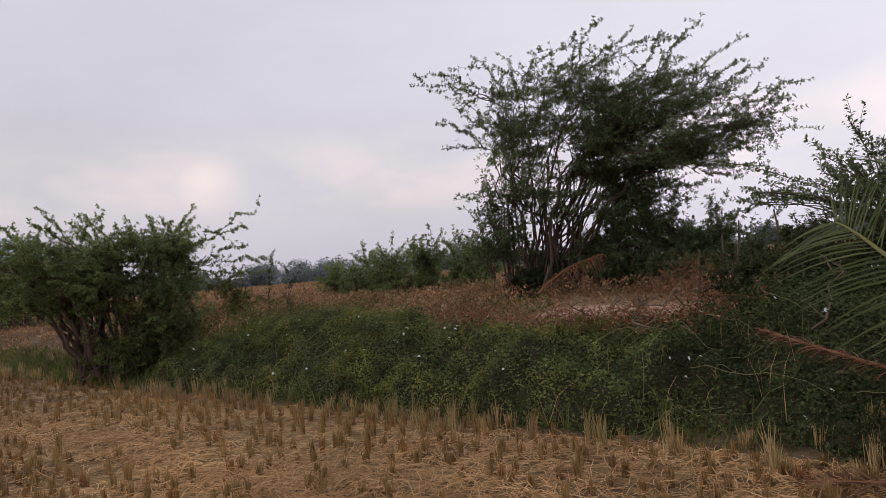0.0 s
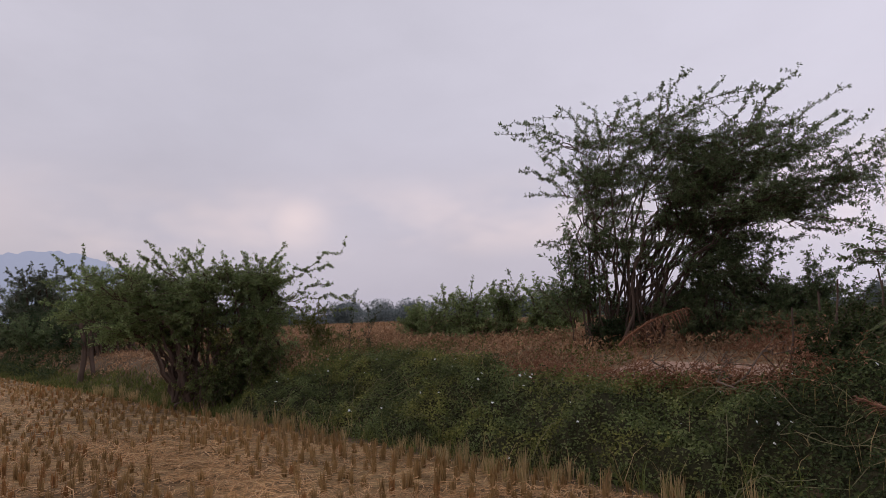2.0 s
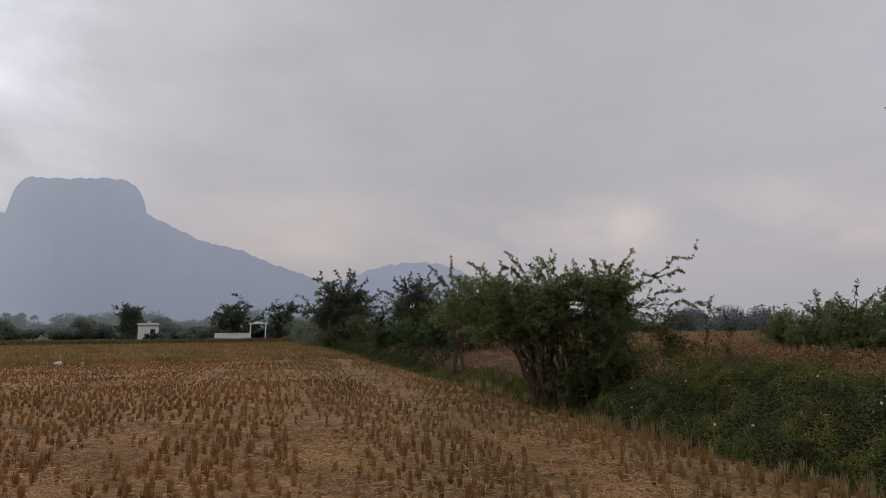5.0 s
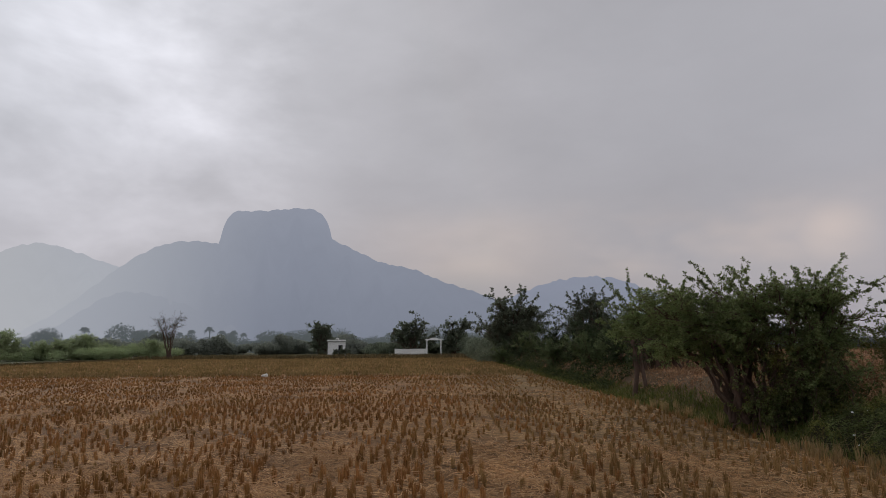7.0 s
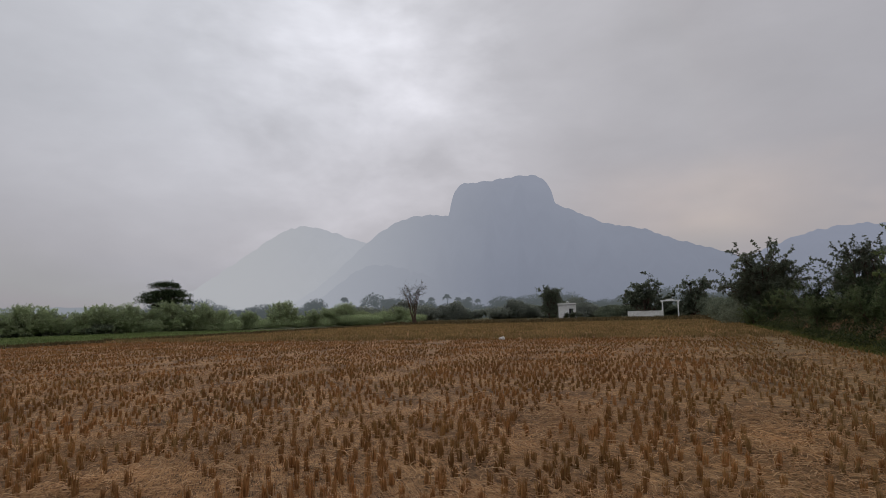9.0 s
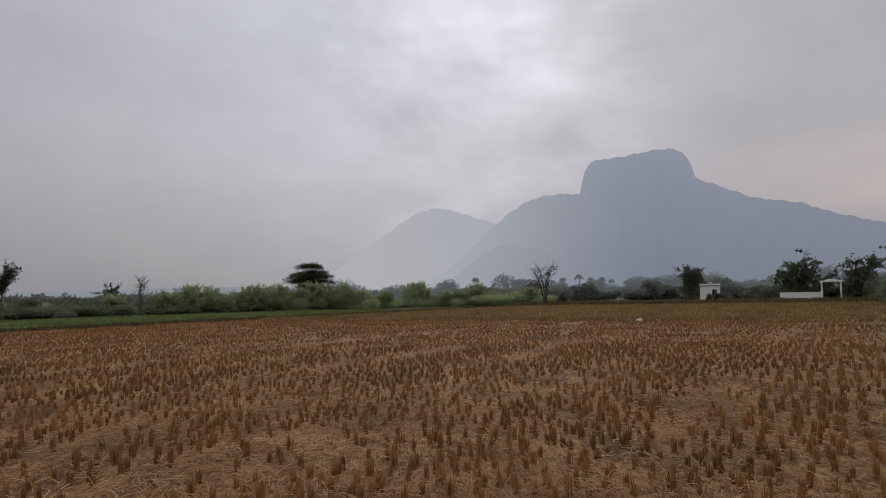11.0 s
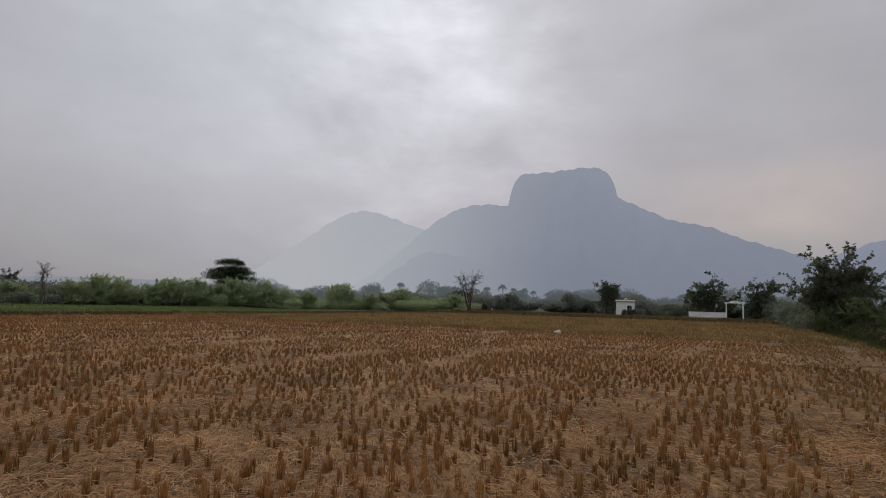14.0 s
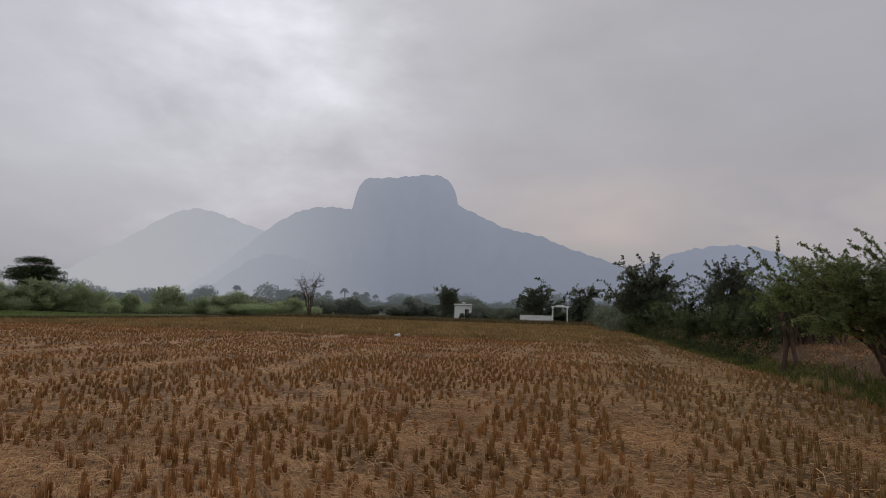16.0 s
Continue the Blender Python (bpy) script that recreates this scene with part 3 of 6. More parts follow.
rice_tufts("dry_rice_tufts", "tall straw-coloured rice tufts along the foot of the bank", M_TUFT_DRY, 31, 80, (-4.5, 14), (4.42, 4.95), 26, 0.22)
rice_tufts("green_rice_tufts", "tall half-green rice tufts along the foot of the bank", M_TUFT, 30, 130, (-4.5, 16), (4.5, 5.0), 24, 0.25)
grass("foot_grass", "green grass along the foot of the bank", M_GRASS, 32, 12000, (-4.5, 16), (4.8, 5.4), 0.13, 0.008, 1.4, 6, lambda u, v: 0.75 + 0.5 * soft_noise(u, v, 0.7, 9))
grass("foot_grass_far", "green grass on the far stretch of bank", M_GRASS, 33, 30000, (10, 60), (4.75, 5.6), 0.13, 0.02, 1.0, 6)
grass("bank_dry_grass", "reddish dry grass along the crest of the bank", M_DRY, 34, 26000, (-5, 10), (5.95, 7.4), 0.14, 0.009, 1.3, 8, lambda u, v: (0.45 + 0.5 * soft_noise(u, v, 0.9, 11)) * np.where((v > 6.6) & (u < 4.2), 0.04, 1.0))
grass("bank_brown_grass", "brown dry grass on the bank slope", M_DRY, 35, 26000, (9, 60), (5.5, 8.2), 0.13, 0.014, 1.3, 6)
grass("upper_dry_grass", "tall dry grass on the upper field", M_DRY, 36, 90000, (-4, 34), (7.4, 24), 0.19, 0.011, 1.7, 6, lambda u, v: (0.7 + 0.5 * soft_noise(u, v, 0.5, 12)) * np.where((v > 8.3) | (u > 4.5), 1.0, 0.12))
grass("upper_far_grass", "dry grass on the far part of the upper field", M_DRY, 45, 60000, (-20, 70), (23, 58), 0.3, 0.03, 1.4, 6)
grass("upper_weeds", "green weeds among the dry grass", M_GRASS, 37, 5000, (5, 16), (6.6, 10), 0.24, 0.011, 1.1, 7, lambda u, v: 0.35 + 0.7 * soft_noise(u, v, 0.8, 13))
grass("bund_grass", "olive grass on the cross bund", M_OLIVE, 38, 16000, (33.7, 36.4), (-39, 4.6), 0.22, 0.03, 0.6, 5)
grass("bund_grass_far", "brown and green grass on the far bund", M_RIM, 39, 30000, (4, 84), (-41.4, -39.3), 0.2, 0.035, 0.6, 5)
grass("far_edge_grass", "dark dry grass at the end of the far field", M_RIM, 40, 16000, (83, 104), (-42, 5.4), 0.5, 0.08, 0.6, 5)
grass("far_field_stubble", "stubble on the field beyond the bund", M_OLIVE, 42, 60000, (36, 84), (-39, 4.6), 0.18, 0.06, 0.4, 3)
grass("bank_sprigs", "thin green and dry sprigs standing out of the creeper", M_TUFT, 43, 500, (-5, 10), (4.8, 6.4), 0.34, 0.006, 1.2, 3, sink=-0.05)
grass("bank_green_sprigs", "green grass blades growing through the creeper", M_GRASS, 44, 1300, (-5, 11), (4.7, 6.0), 0.28, 0.009, 1.2, 3, sink=-0.05)
grass("paddy_green", "young green rice on the neighbouring paddy", M_PADDY_BLADE, 41, 60000, (-2, 64), (-70.5, -41.5), 0.22, 0.07, 0.5, 4)


def dry_scrub(name, label, mat, seed, n, us, vs, high, size):
    """Withered broad-leaved weeds: loose leaves at all heights up to the weed's own."""
    rng = np.random.default_rng(seed)
    u, v = rng.uniform(*us, n), rng.uniform(*vs, n)
    lush = np.clip(0.5 + 0.5 * soft_noise(u, v, 1.1, seed) + 0.4 * soft_noise(u, v, 3.3, seed + 1), 0.03, 1.2)
    keep = (rng.random(n) < lush) & ~((v > 6.75) & (v < 7.9) & (u < 3.6))
    u, v, lush = u[keep], v[keep], lush[keep]
    n = len(u)
    low = 0.3 + 0.7 * np.maximum(smooth((v - 7.9) / 0.8), smooth((u - 4.2) / 1.0))
    at = plan(u, v, ground_z(u, v) + high * low * lush * rng.random(n))
    g = Geo()
    leaves(g, at, rng.normal(0, 1, (n, 3)), rng.normal(0, 1, (n, 3)), size * rng.uniform(0.5, 1.5, n), size * 0.4 * rng.uniform(0.6, 1.4, n))
    tagged(new(name, g.mesh(name, mat)), label, "scrub", kind="stuff")


dry_scrub("dry_scrub", "withered red-brown weeds on the bank top", M_DRY, 46, 60000, (-4, 14), (6.0, 11.5), 0.34, 0.07)
dry_scrub("dry_scrub_far", "withered brown weeds on the upper field", M_DRY, 47, 60000, (9, 40), (5.5, 20), 0.16, 0.08)
dry_scrub("green_scrub", "green weeds among withered ones on the bank", M_GRASS, 48, 14000, (4, 13), (5.9, 8.6), 0.3, 0.05)
dry_scrub("slope_scrub", "dark green and brown weeds on the far bank slope", M_SHRUB_LEAF, 49, 40000, (21, 62), (5.0, 7.5), 0.45, 0.12)

# ---- creeper on the bank ----
def mound(u, v):
    top = 0.18 + 0.2 * soft_noise(u, v, 1.5, 14) + 0.14 * soft_noise(u, v, 4.0, 15) + 0.08 * soft_noise(u, v, 8.0, 18) + 0.06 * soft_noise(u, v, 15.0, 22)
    top = np.maximum(top, 0.03) * (1 - 0.7 * smooth((v - 5.45) / 0.6))
    top = top + 0.26 * np.exp(-((u - 7.0) / 1.6) ** 2 - ((v - 6.1) / 0.5) ** 2) + 0.12 * np.exp(-((u - 3.5) / 1.5) ** 2)
    top = top + (0.36 + 0.1 * soft_noise(u, v, 3.0, 21)) * smooth((1.9 - u) / 0.9) * np.exp(-((v - 6.9) / 0.8) ** 2)
    edge = smooth((v - 4.8 + 0.3 * smooth((1.2 - u) / 1.0)) / 0.35) * smooth((11.4 - u) / 1.4)
    back = 6.35 + 0.2 * soft_noise(u, 0 * u, 1.1, 16) + 1.3 * smooth((1.9 - u) / 0.6) + 0.85 * smooth((u - 4.6) / 1.6)
    return top * edge * smooth((back - v) / 0.35) - 0.1 * (1 - edge * smooth((back - v) / 0.35))


def creeper():
    rng = np.random.default_rng(51)
    root = tagged(new("creeper"), "dense dark green creeper with small white flowers covering the bank", "creeper")
    root.location = plan(3.0, 5.5, 0.4)
    inv = Matrix.Translation(-root.location)
    us, vs = np.arange(-5.5, 11.6, 0.12), np.arange(4.3, 7.9, 0.1)
    uu, vv = np.meshgrid(us, vs, indexing="ij")
    g = Geo()
    a, b = len(us), len(vs)
    i, j = np.meshgrid(np.arange(a - 1), np.arange(b - 1), indexing="ij")
    g.add(plan(uu, vv, ground_z(uu, vv) + mound(uu, vv) - 0.07), np.stack([i * b + j, (i + 1) * b + j, (i + 1) * b + j + 1, i * b + j + 1], -1))
    # closed dark sheet 7 cm under the leaf surface, filling the creeper
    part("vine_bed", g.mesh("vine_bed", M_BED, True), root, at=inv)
    n = 340000
    u, v = rng.uniform(-5.4, 11.4, n), rng.uniform(4.5, 7.8, n)
    m = mound(u, v)
    keep = (m > 0.02) & (rng.random(n) < 0.9 + 0.3 * soft_noise(u, v, 1.0, 17))
    u, v, m = u[keep], v[keep], m[keep]
    n = len(u)
    at = plan(u, v, ground_z(u, v) + m - 0.03 + rng.normal(0, 0.055, n))
    out = unit(np.stack([-0.35 + rng.normal(0, 0.6, n), -0.55 + rng.normal(0, 0.6, n), 0.75 + rng.normal(0, 0.4, n)], 1))
    along = unit(rng.normal(0, 1, (n, 3)) * np.array([1, 1, 0.6]) - 0.25 * np.array([0.6, 0.8, 0.2]))
    size, wide = rng.uniform(0.02, 0.05, n), rng.uniform(0.013, 0.028, n)
    # bank-end shrub leaves: dark by nature, darkened further in place of shade
    dark = u < 1.9 + 0.35 * soft_noise(v, u, 2.0, 19) + rng.normal(0, 0.12, n) - 0.5 * (v < 5.4)
    for name, pick, mat in (("foliage", ~dark, M_VINE), ("shrub_foliage", dark, M_SHRUB_LEAF)):
        g = Geo()
        leaves(g, at[pick], along[pick], out[pick], size[pick], wide[pick])
        part(name, g.mesh(name, mat), root, at=inv)
    # loose pale stems that hang over the leaves
    for k in range(85):
        u0, v0 = rng.uniform(-3.5, 8.5), rng.uniform(5.0, 6.4)
        t = np.linspace(0, 1, 9)
        du, dv = rng.normal(0, 0.45), rng.uniform(-0.7, 0.1)
        uu, vv = u0 + du * t + 0.08 * np.sin(3 * t + k), v0 + dv * t
        pts = plan(uu, vv, ground_z(uu, vv) + np.maximum(mound(uu, vv), 0) + 0.03 + 0.14 * np.sin(np.pi * t) * rng.random())
        g = Geo()
        tube(g, pts, (0.006 if k % 4 == 0 else 0.0035) * (1 - 0.6 * t), 4)
        part("vine_stem", g.mesh("vine_stem", M_STEM, True), root, "pale bare stem", at=inv)
    # flowers
    g = Geo()
    ang = np.linspace(0, 2 * np.pi, 5, endpoint=False)
    leaves(g, np.zeros((5, 3)), np.stack([np.cos(ang), np.sin(ang), 0.45 + 0 * ang], 1), np.tile((0, 0, 1.0), (5, 1)), 0.02, 0.017)
    petals = g.mesh("flower", M_PETAL)
    placed = 0
    while placed < 130:
        u0, v0 = rng.uniform(-4.5, 9.5), rng.uniform(4.75, 7.5)
        if mound(u0, v0) < 0.05:
            continue
        p = plan(u0, v0, float(ground_z(u0, v0)) + float(mound(u0, v0)) + 0.025)
        f = part("flower", petals, root, "small white five-petalled flower" if placed == 0 else "")
        f.matrix_basis = inv @ pose(*p, 35 + rng.normal(0, 25), rng.normal(0, 25), 37 + rng.normal(0, 30)) @ Matrix.Scale(rng.uniform(0.6, 1.35), 4)
        placed += 1


creeper()


# ---- trees and shrubs ----
def arc(rng, a, b, sag, k=7, wob=0.05, rise=0.4):
    """A bent limb from a to b that first climbs."""
    a, b = np.asarray(a, float), np.asarray(b, float)
    ln = np.linalg.norm(b - a)
    c = a + (b - a) * np.array([rise, rise, 0.4]) + np.array([0, 0, sag * ln])
    t = np.linspace(0, 1, k)[:, None]
    p = (1 - t) ** 2 * a + 2 * t * (1 - t) * c + t ** 2 * b
    j = rng.normal(0, wob * ln / k * 2, (k, 3))
    j[0] = j[-1] = 0
    return p + j


def tree(name, label, category, base, lobes, stems=1, stem_r=0.1, fork=1.0, root_spread=0.0, twigs=8, twig_len=0.6,
         per_twig=30, leaf=(0.05, 0.022), wind=(0.0, 0.0, 0.1), shoots=(), mats=(None, None), sides=5, seed=1, group="", droop=0.0, sag=0.15, twig_r=0.006, flat=1.0, fan=0.0, follow=0.8, rise=0.4, twig_from=1.6):
    """lobes: (right, away, height, three radii, limbs) of the crown, from the base; shoots: (right, away, height) of long bare tips."""
    rng = np.random.default_rng(seed)
    base = np.array([base[0], base[1], base[2] if len(base) > 2 else on_ground(base[0], base[1])], float)
    fwd = unit(base[:2])
    R = np.array([[fwd[1], fwd[0], 0], [-fwd[0], fwd[1], 0], [0, 0, 1.0]])       # columns: right, away, up
    root = tagged(new(name), label, category, group)
    root.location = base
    parts = [Geo() for _ in range(stems)]
    tops, foot = [], []
    for s in range(stems):
        a = rng.uniform(0, 2 * np.pi)
        r = root_spread * math.sqrt(rng.random())
        p0 = np.array([r * math.cos(a), r * math.sin(a), -0.12])
        p1 = p0 * np.array([1.5, 1.5, 0]) + fan * np.array([p0[0] + wind[0] * 0.4, p0[1], 0]) + np.array([rng.normal(0, 0.06), rng.normal(0, 0.06), 1.0]) * fork * rng.uniform(0.75, 1.15)
        pts = arc(rng, p0, p1, 0.0, 6, 0.10)
        rr = stem_r * rng.uniform(0.6, 1.1)
        tube(parts[s], pts, rr * np.array([1.35, 1.1, 1.0, 0.92, 0.85, 0.8]), max(sides, 7))
        tops.append(p1)
        foot.append(rr * 0.8)
    tw_a, tw_b, limb_at = [], [], []

    def sprout(target, n_twigs, reach, bent, scale=1.0):
        s = int(np.argmin([np.linalg.norm(t[:2] - target[:2] * 0.45) + rng.normal(0, 0.3 * fork) for t in tops]))
        pts = arc(rng, tops[s], target, bent, 8, 0.07, rise)
        r0 = foot[s] * (0.45 if stems == 1 else 0.7) * rng.uniform(0.5, 1.0) * scale
        tube(parts[s], pts, np.linspace(r0, max(twig_r, r0 * 0.12), 8), sides)
        ends = pts[[2, 3, 4, 5, 6, 7]]
        for q in range(n_twigs):
            i = 6.99 if q == 0 and scale == 1 else rng.uniform(twig_from, 6.8)
            p = pts[int(i)] * (1 - i % 1) + pts[int(i) + 1] * (i % 1)
            h = unit((unit(pts[-1] - pts[-3]) * follow + rng.normal(0, 0.55, 3)) * np.array([1, 1, flat]) + np.array(wind))
            if scale < 1:                      # short spurs along a long shoot
                h = unit(unit(pts[min(int(i) + 1, 7)] - pts[int(i)]) + rng.normal(0, 0.3, 3))
            e = p + h * reach * rng.uniform(0.5, 1.15)
            tp = arc(rng, p, e, 0.08 - droop, 4, 0.06)
            tube(parts[s], tp, np.linspace(twig_r, twig_r * 0.4, 4), 3)
            tw_a.append(tp[:-1])
            tw_b.append(tp[1:])
        limb_at.append(pts[4:])

    for lr, la, lh, r1, r2, r3, n in lobes:
        q = unit(rng.normal(0, 1, (n, 3))) * (rng.random(n) ** (1 / 2.6))[:, None] * np.array([r1, r2, r3])
        for k in range(n):
            sprout(np.array([lr, la, lh]) + q[k], twigs, twig_len, sag)
    for lr, la, lh in shoots:
        sprout(np.array([lr, la, lh], float), 3, twig_len * 0.6, sag, 0.6)
        pts = limb_at[-1]
        for _ in range(3):
            tw_a.append(pts[:-1] + rng.normal(0, 0.012, (len(pts) - 1, 3)))
            tw_b.append(pts[1:] + rng.normal(0, 0.012, (len(pts) - 1, 3)))
    M = Matrix(R.tolist()).to_4x4()
    for s, g in enumerate(parts):
        part("trunk" if stems == 1 else "stem", g.mesh("trunk" if stems == 1 else "stem", mats[0], True), root, at=M)
    if per_twig:
        A, B = np.concatenate(tw_a), np.concatenate(tw_b)
        k = max(1, round(per_twig / 3))
        A, B = np.repeat(A, k, 0), np.repeat(B, k, 0)
        n = len(A)
        t = rng.random(n)[:, None]
        axis = unit(B - A)
        sidew = unit(np.cross(axis, rng.normal(0, 1, (n, 3))))
        L = leaf[0] * rng.uniform(0.6, 1.3, n)
        g = Geo()
        leaves(g, A + (B - A) * t + sidew * (leaf[1] * 0.3), axis * 0.55 + sidew + rng.normal(0, 0.25, (n, 3)), rng.normal(0, 0.6, (n, 3)) + np.array([0, 0, 1.0]), L, L * leaf[1] / leaf[0])
        part("crown", g.mesh("crown", mats[1]), root, at=M)
    return root


def bend(rng, a, b, c, k, wob):
    """A limb from a to b, drawn towards c on the way, with small kinks."""
    t = np.linspace(0, 1, k)[:, None]
    p = (1 - t) ** 2 * a + 2 * t * (1 - t) * c + t ** 2 * b
    j = rng.normal(0, wob * np.linalg.norm(b - a) / k, (k, 3))
    j[0] = 0
    return p + j


def thorn(name, label, category, base, lobes, shoots=(), stems=20, stem_r=0.03, root=(0.4, 0.3), limbs=7, limb_len=0.8, twigs=6, twig_len=0.45, clear=0.45, wind=(0.0, 0.0, 0.1),
          node=0.035, tuft=4, leaf=(0.045, 0.018), flat=0.35, lift=0.9, twig_r=0.005, mats=(None, None), seed=1, group="", spare=1.0):
    """Many-stemmed thorn tree: stems climb and arch over, limbs and twigs trail outwards, leaves sit in tufts along them.
    lobes: (right, away, height, three radii, share) of the crown; shoots: (right, away, height) of long trailing tips."""
    rng = np.random.default_rng(seed)
    base = np.array([base[0], base[1], on_ground(base[0], base[1])], float)
    fwd = unit(base[:2])
    M = Matrix([[fwd[1], fwd[0], 0], [-fwd[0], fwd[1], 0], [0, 0, 1.0]]).to_4x4()
    top = tagged(new(name), label, category, group)
    top.location = base
    share = np.array([q[6] for q in lobes], float)
    pick = rng.choice(len(lobes), stems, p=share / share.sum())
    wide = max(abs(q[0]) + q[3] for q in lobes)
    wind, zed = np.array(wind, float), np.array([0, 0, 1.0])
    spots, lines, geos = [], [], []

    def dress(pts, start, dens=1.0):
        """Tuft positions along a line."""
        seg = np.linalg.norm(np.diff(pts, axis=0), axis=1)
        run = np.concatenate([[0], np.cumsum(seg)])
        m = max(2, int(run[-1] * (1 - start) / node * dens))
        q = np.sort(run[-1] * (start + (1 - start) * rng.random(m)))
        at = np.stack([np.interp(q, run, pts[:, c]) for c in range(3)], 1)
        i = np.clip(np.searchsorted(run, q) - 1, 0, len(seg) - 1)
        spots.append(np.concatenate([at, unit(np.diff(pts, axis=0))[i]], 1))

    for s in range(stems):
        lr, la, lh, r1, r2, r3, _ = lobes[pick[s]]
        e = np.array([lr, la, lh]) + unit(rng.normal(0, 1, 3)) * rng.random() ** 0.4 * np.array([r1, r2, r3])
        p0 = np.array([root[0] * np.clip(e[0] / wide + rng.normal(0, 0.45), -1, 1), root[1] * np.clip(e[1] / wide + rng.normal(0, 0.6), -1, 1), -0.12])
        c = p0 + (e - p0) * np.array([rng.uniform(0.2, 0.45), rng.uniform(0.2, 0.45), lift * rng.uniform(0.85, 1.1)])
        pts = bend(rng, p0, e, c, 14, 0.28)
        g = Geo()
        geos.append(g)
        rr = stem_r * rng.uniform(0.55, 1.15)
        tube(g, pts, rr * np.linspace(1.25, 0.22, 14), 6)
        lines.append((g, pts, rr))
        tan = unit(np.gradient(pts, axis=0))
        for q in range(limbs):
            i = 13 if q == 0 else int(rng.uniform(clear * 13, 13))
            h = unit(tan[i] * 0.45 * np.array([1, 1, 0.5]) + wind + rng.normal(0, 0.6, 3) * np.array([1, 1, flat]))
            ln = limb_len * rng.uniform(0.45, 1.2)
            lp = bend(rng, pts[i], pts[i] + h * ln, pts[i] + tan[i] * ln * 0.3 + zed * 0.1 * ln, 7, 0.3)
            tube(g, lp, np.linspace(max(rr * 0.3, twig_r * 1.4), twig_r * 0.7, 7), 4)
            dress(lp, 0.35)
            lt = unit(np.gradient(lp, axis=0))
            for _ in range(twigs):
                w = int(rng.uniform(1, 6.99))
                h2 = unit(lt[w] * 0.7 + wind * 0.8 + rng.normal(0, 0.5, 3) * np.array([1, 1, flat + 0.1]))
                l2 = twig_len * rng.uniform(0.4, 1.2)
                tp = bend(rng, lp[w], lp[w] + h2 * l2, lp[w] + h2 * l2 * 0.5 + zed * rng.normal(0.04, 0.08) * l2, 5, 0.2)
                tube(g, tp, np.linspace(twig_r * 0.8, twig_r * 0.35, 5), 3)
                dress(tp, 0.1)
    for sh in shoots:
        e = np.array(sh, float)
        d = [np.min(np.linalg.norm(p[6:] - (e * np.array([0.72, 0.8, 0.86])), axis=1)) for _, p, _ in lines]
        g, pts, rr = lines[int(np.argmin(d))]
        a = pts[6 + int(np.argmin(np.linalg.norm(pts[6:] - (e * np.array([0.72, 0.8, 0.86])), axis=1)))]
        ln = np.linalg.norm(e - a)
        sp = bend(rng, a, e, a + (e - a) * np.array([0.45, 0.45, 0.7]) + rng.normal(0, 0.05, 3) * ln, 12, 0.35)
        tube(g, sp, np.linspace(twig_r * 2.0, twig_r * 0.5, 12), 4)
        dress(sp, 0.25, 1.9 * spare)
        st = unit(np.gradient(sp, axis=0))
        for w in range(3, 12):
            if rng.random() < 0.75:
                h2 = unit(st[w] * 1.0 + rng.normal(0, 0.5, 3) * np.array([1, 1, 0.7]))
                tp = bend(rng, sp[w], sp[w] + h2 * ln * rng.uniform(0.06, 0.22), sp[w] + h2 * ln * 0.05, 4, 0.2)
                tube(g, tp, np.linspace(twig_r * 0.7, twig_r * 0.35, 4), 3)
                dress(tp, 0.1, 1.4 * spare)
    for g in geos:
        part("stem", g.mesh("stem", mats[0], True), top, at=M)
    if tuft:
        q = np.repeat(np.concatenate(spots), tuft, 0)
        n = len(q)
        out = unit(np.cross(q[:, 3:], rng.normal(0, 1, (n, 3))))
        L = leaf[0] * rng.uniform(0.55, 1.3, n)
        g = Geo()
        leaves(g, q[:, :3] + out * 0.004, q[:, 3:] * 0.5 + out + rng.normal(0, 0.2, (n, 3)), rng.normal(0, 0.5, (n, 3)) + zed, L, L * leaf[1] / leaf[0])
        part("crown", g.mesh("crown", mats[1]), top, at=M)
    return top


THORN, ROWT = (M_BARK, M_LEAF), (M_BARK, M_LEAF_MID)

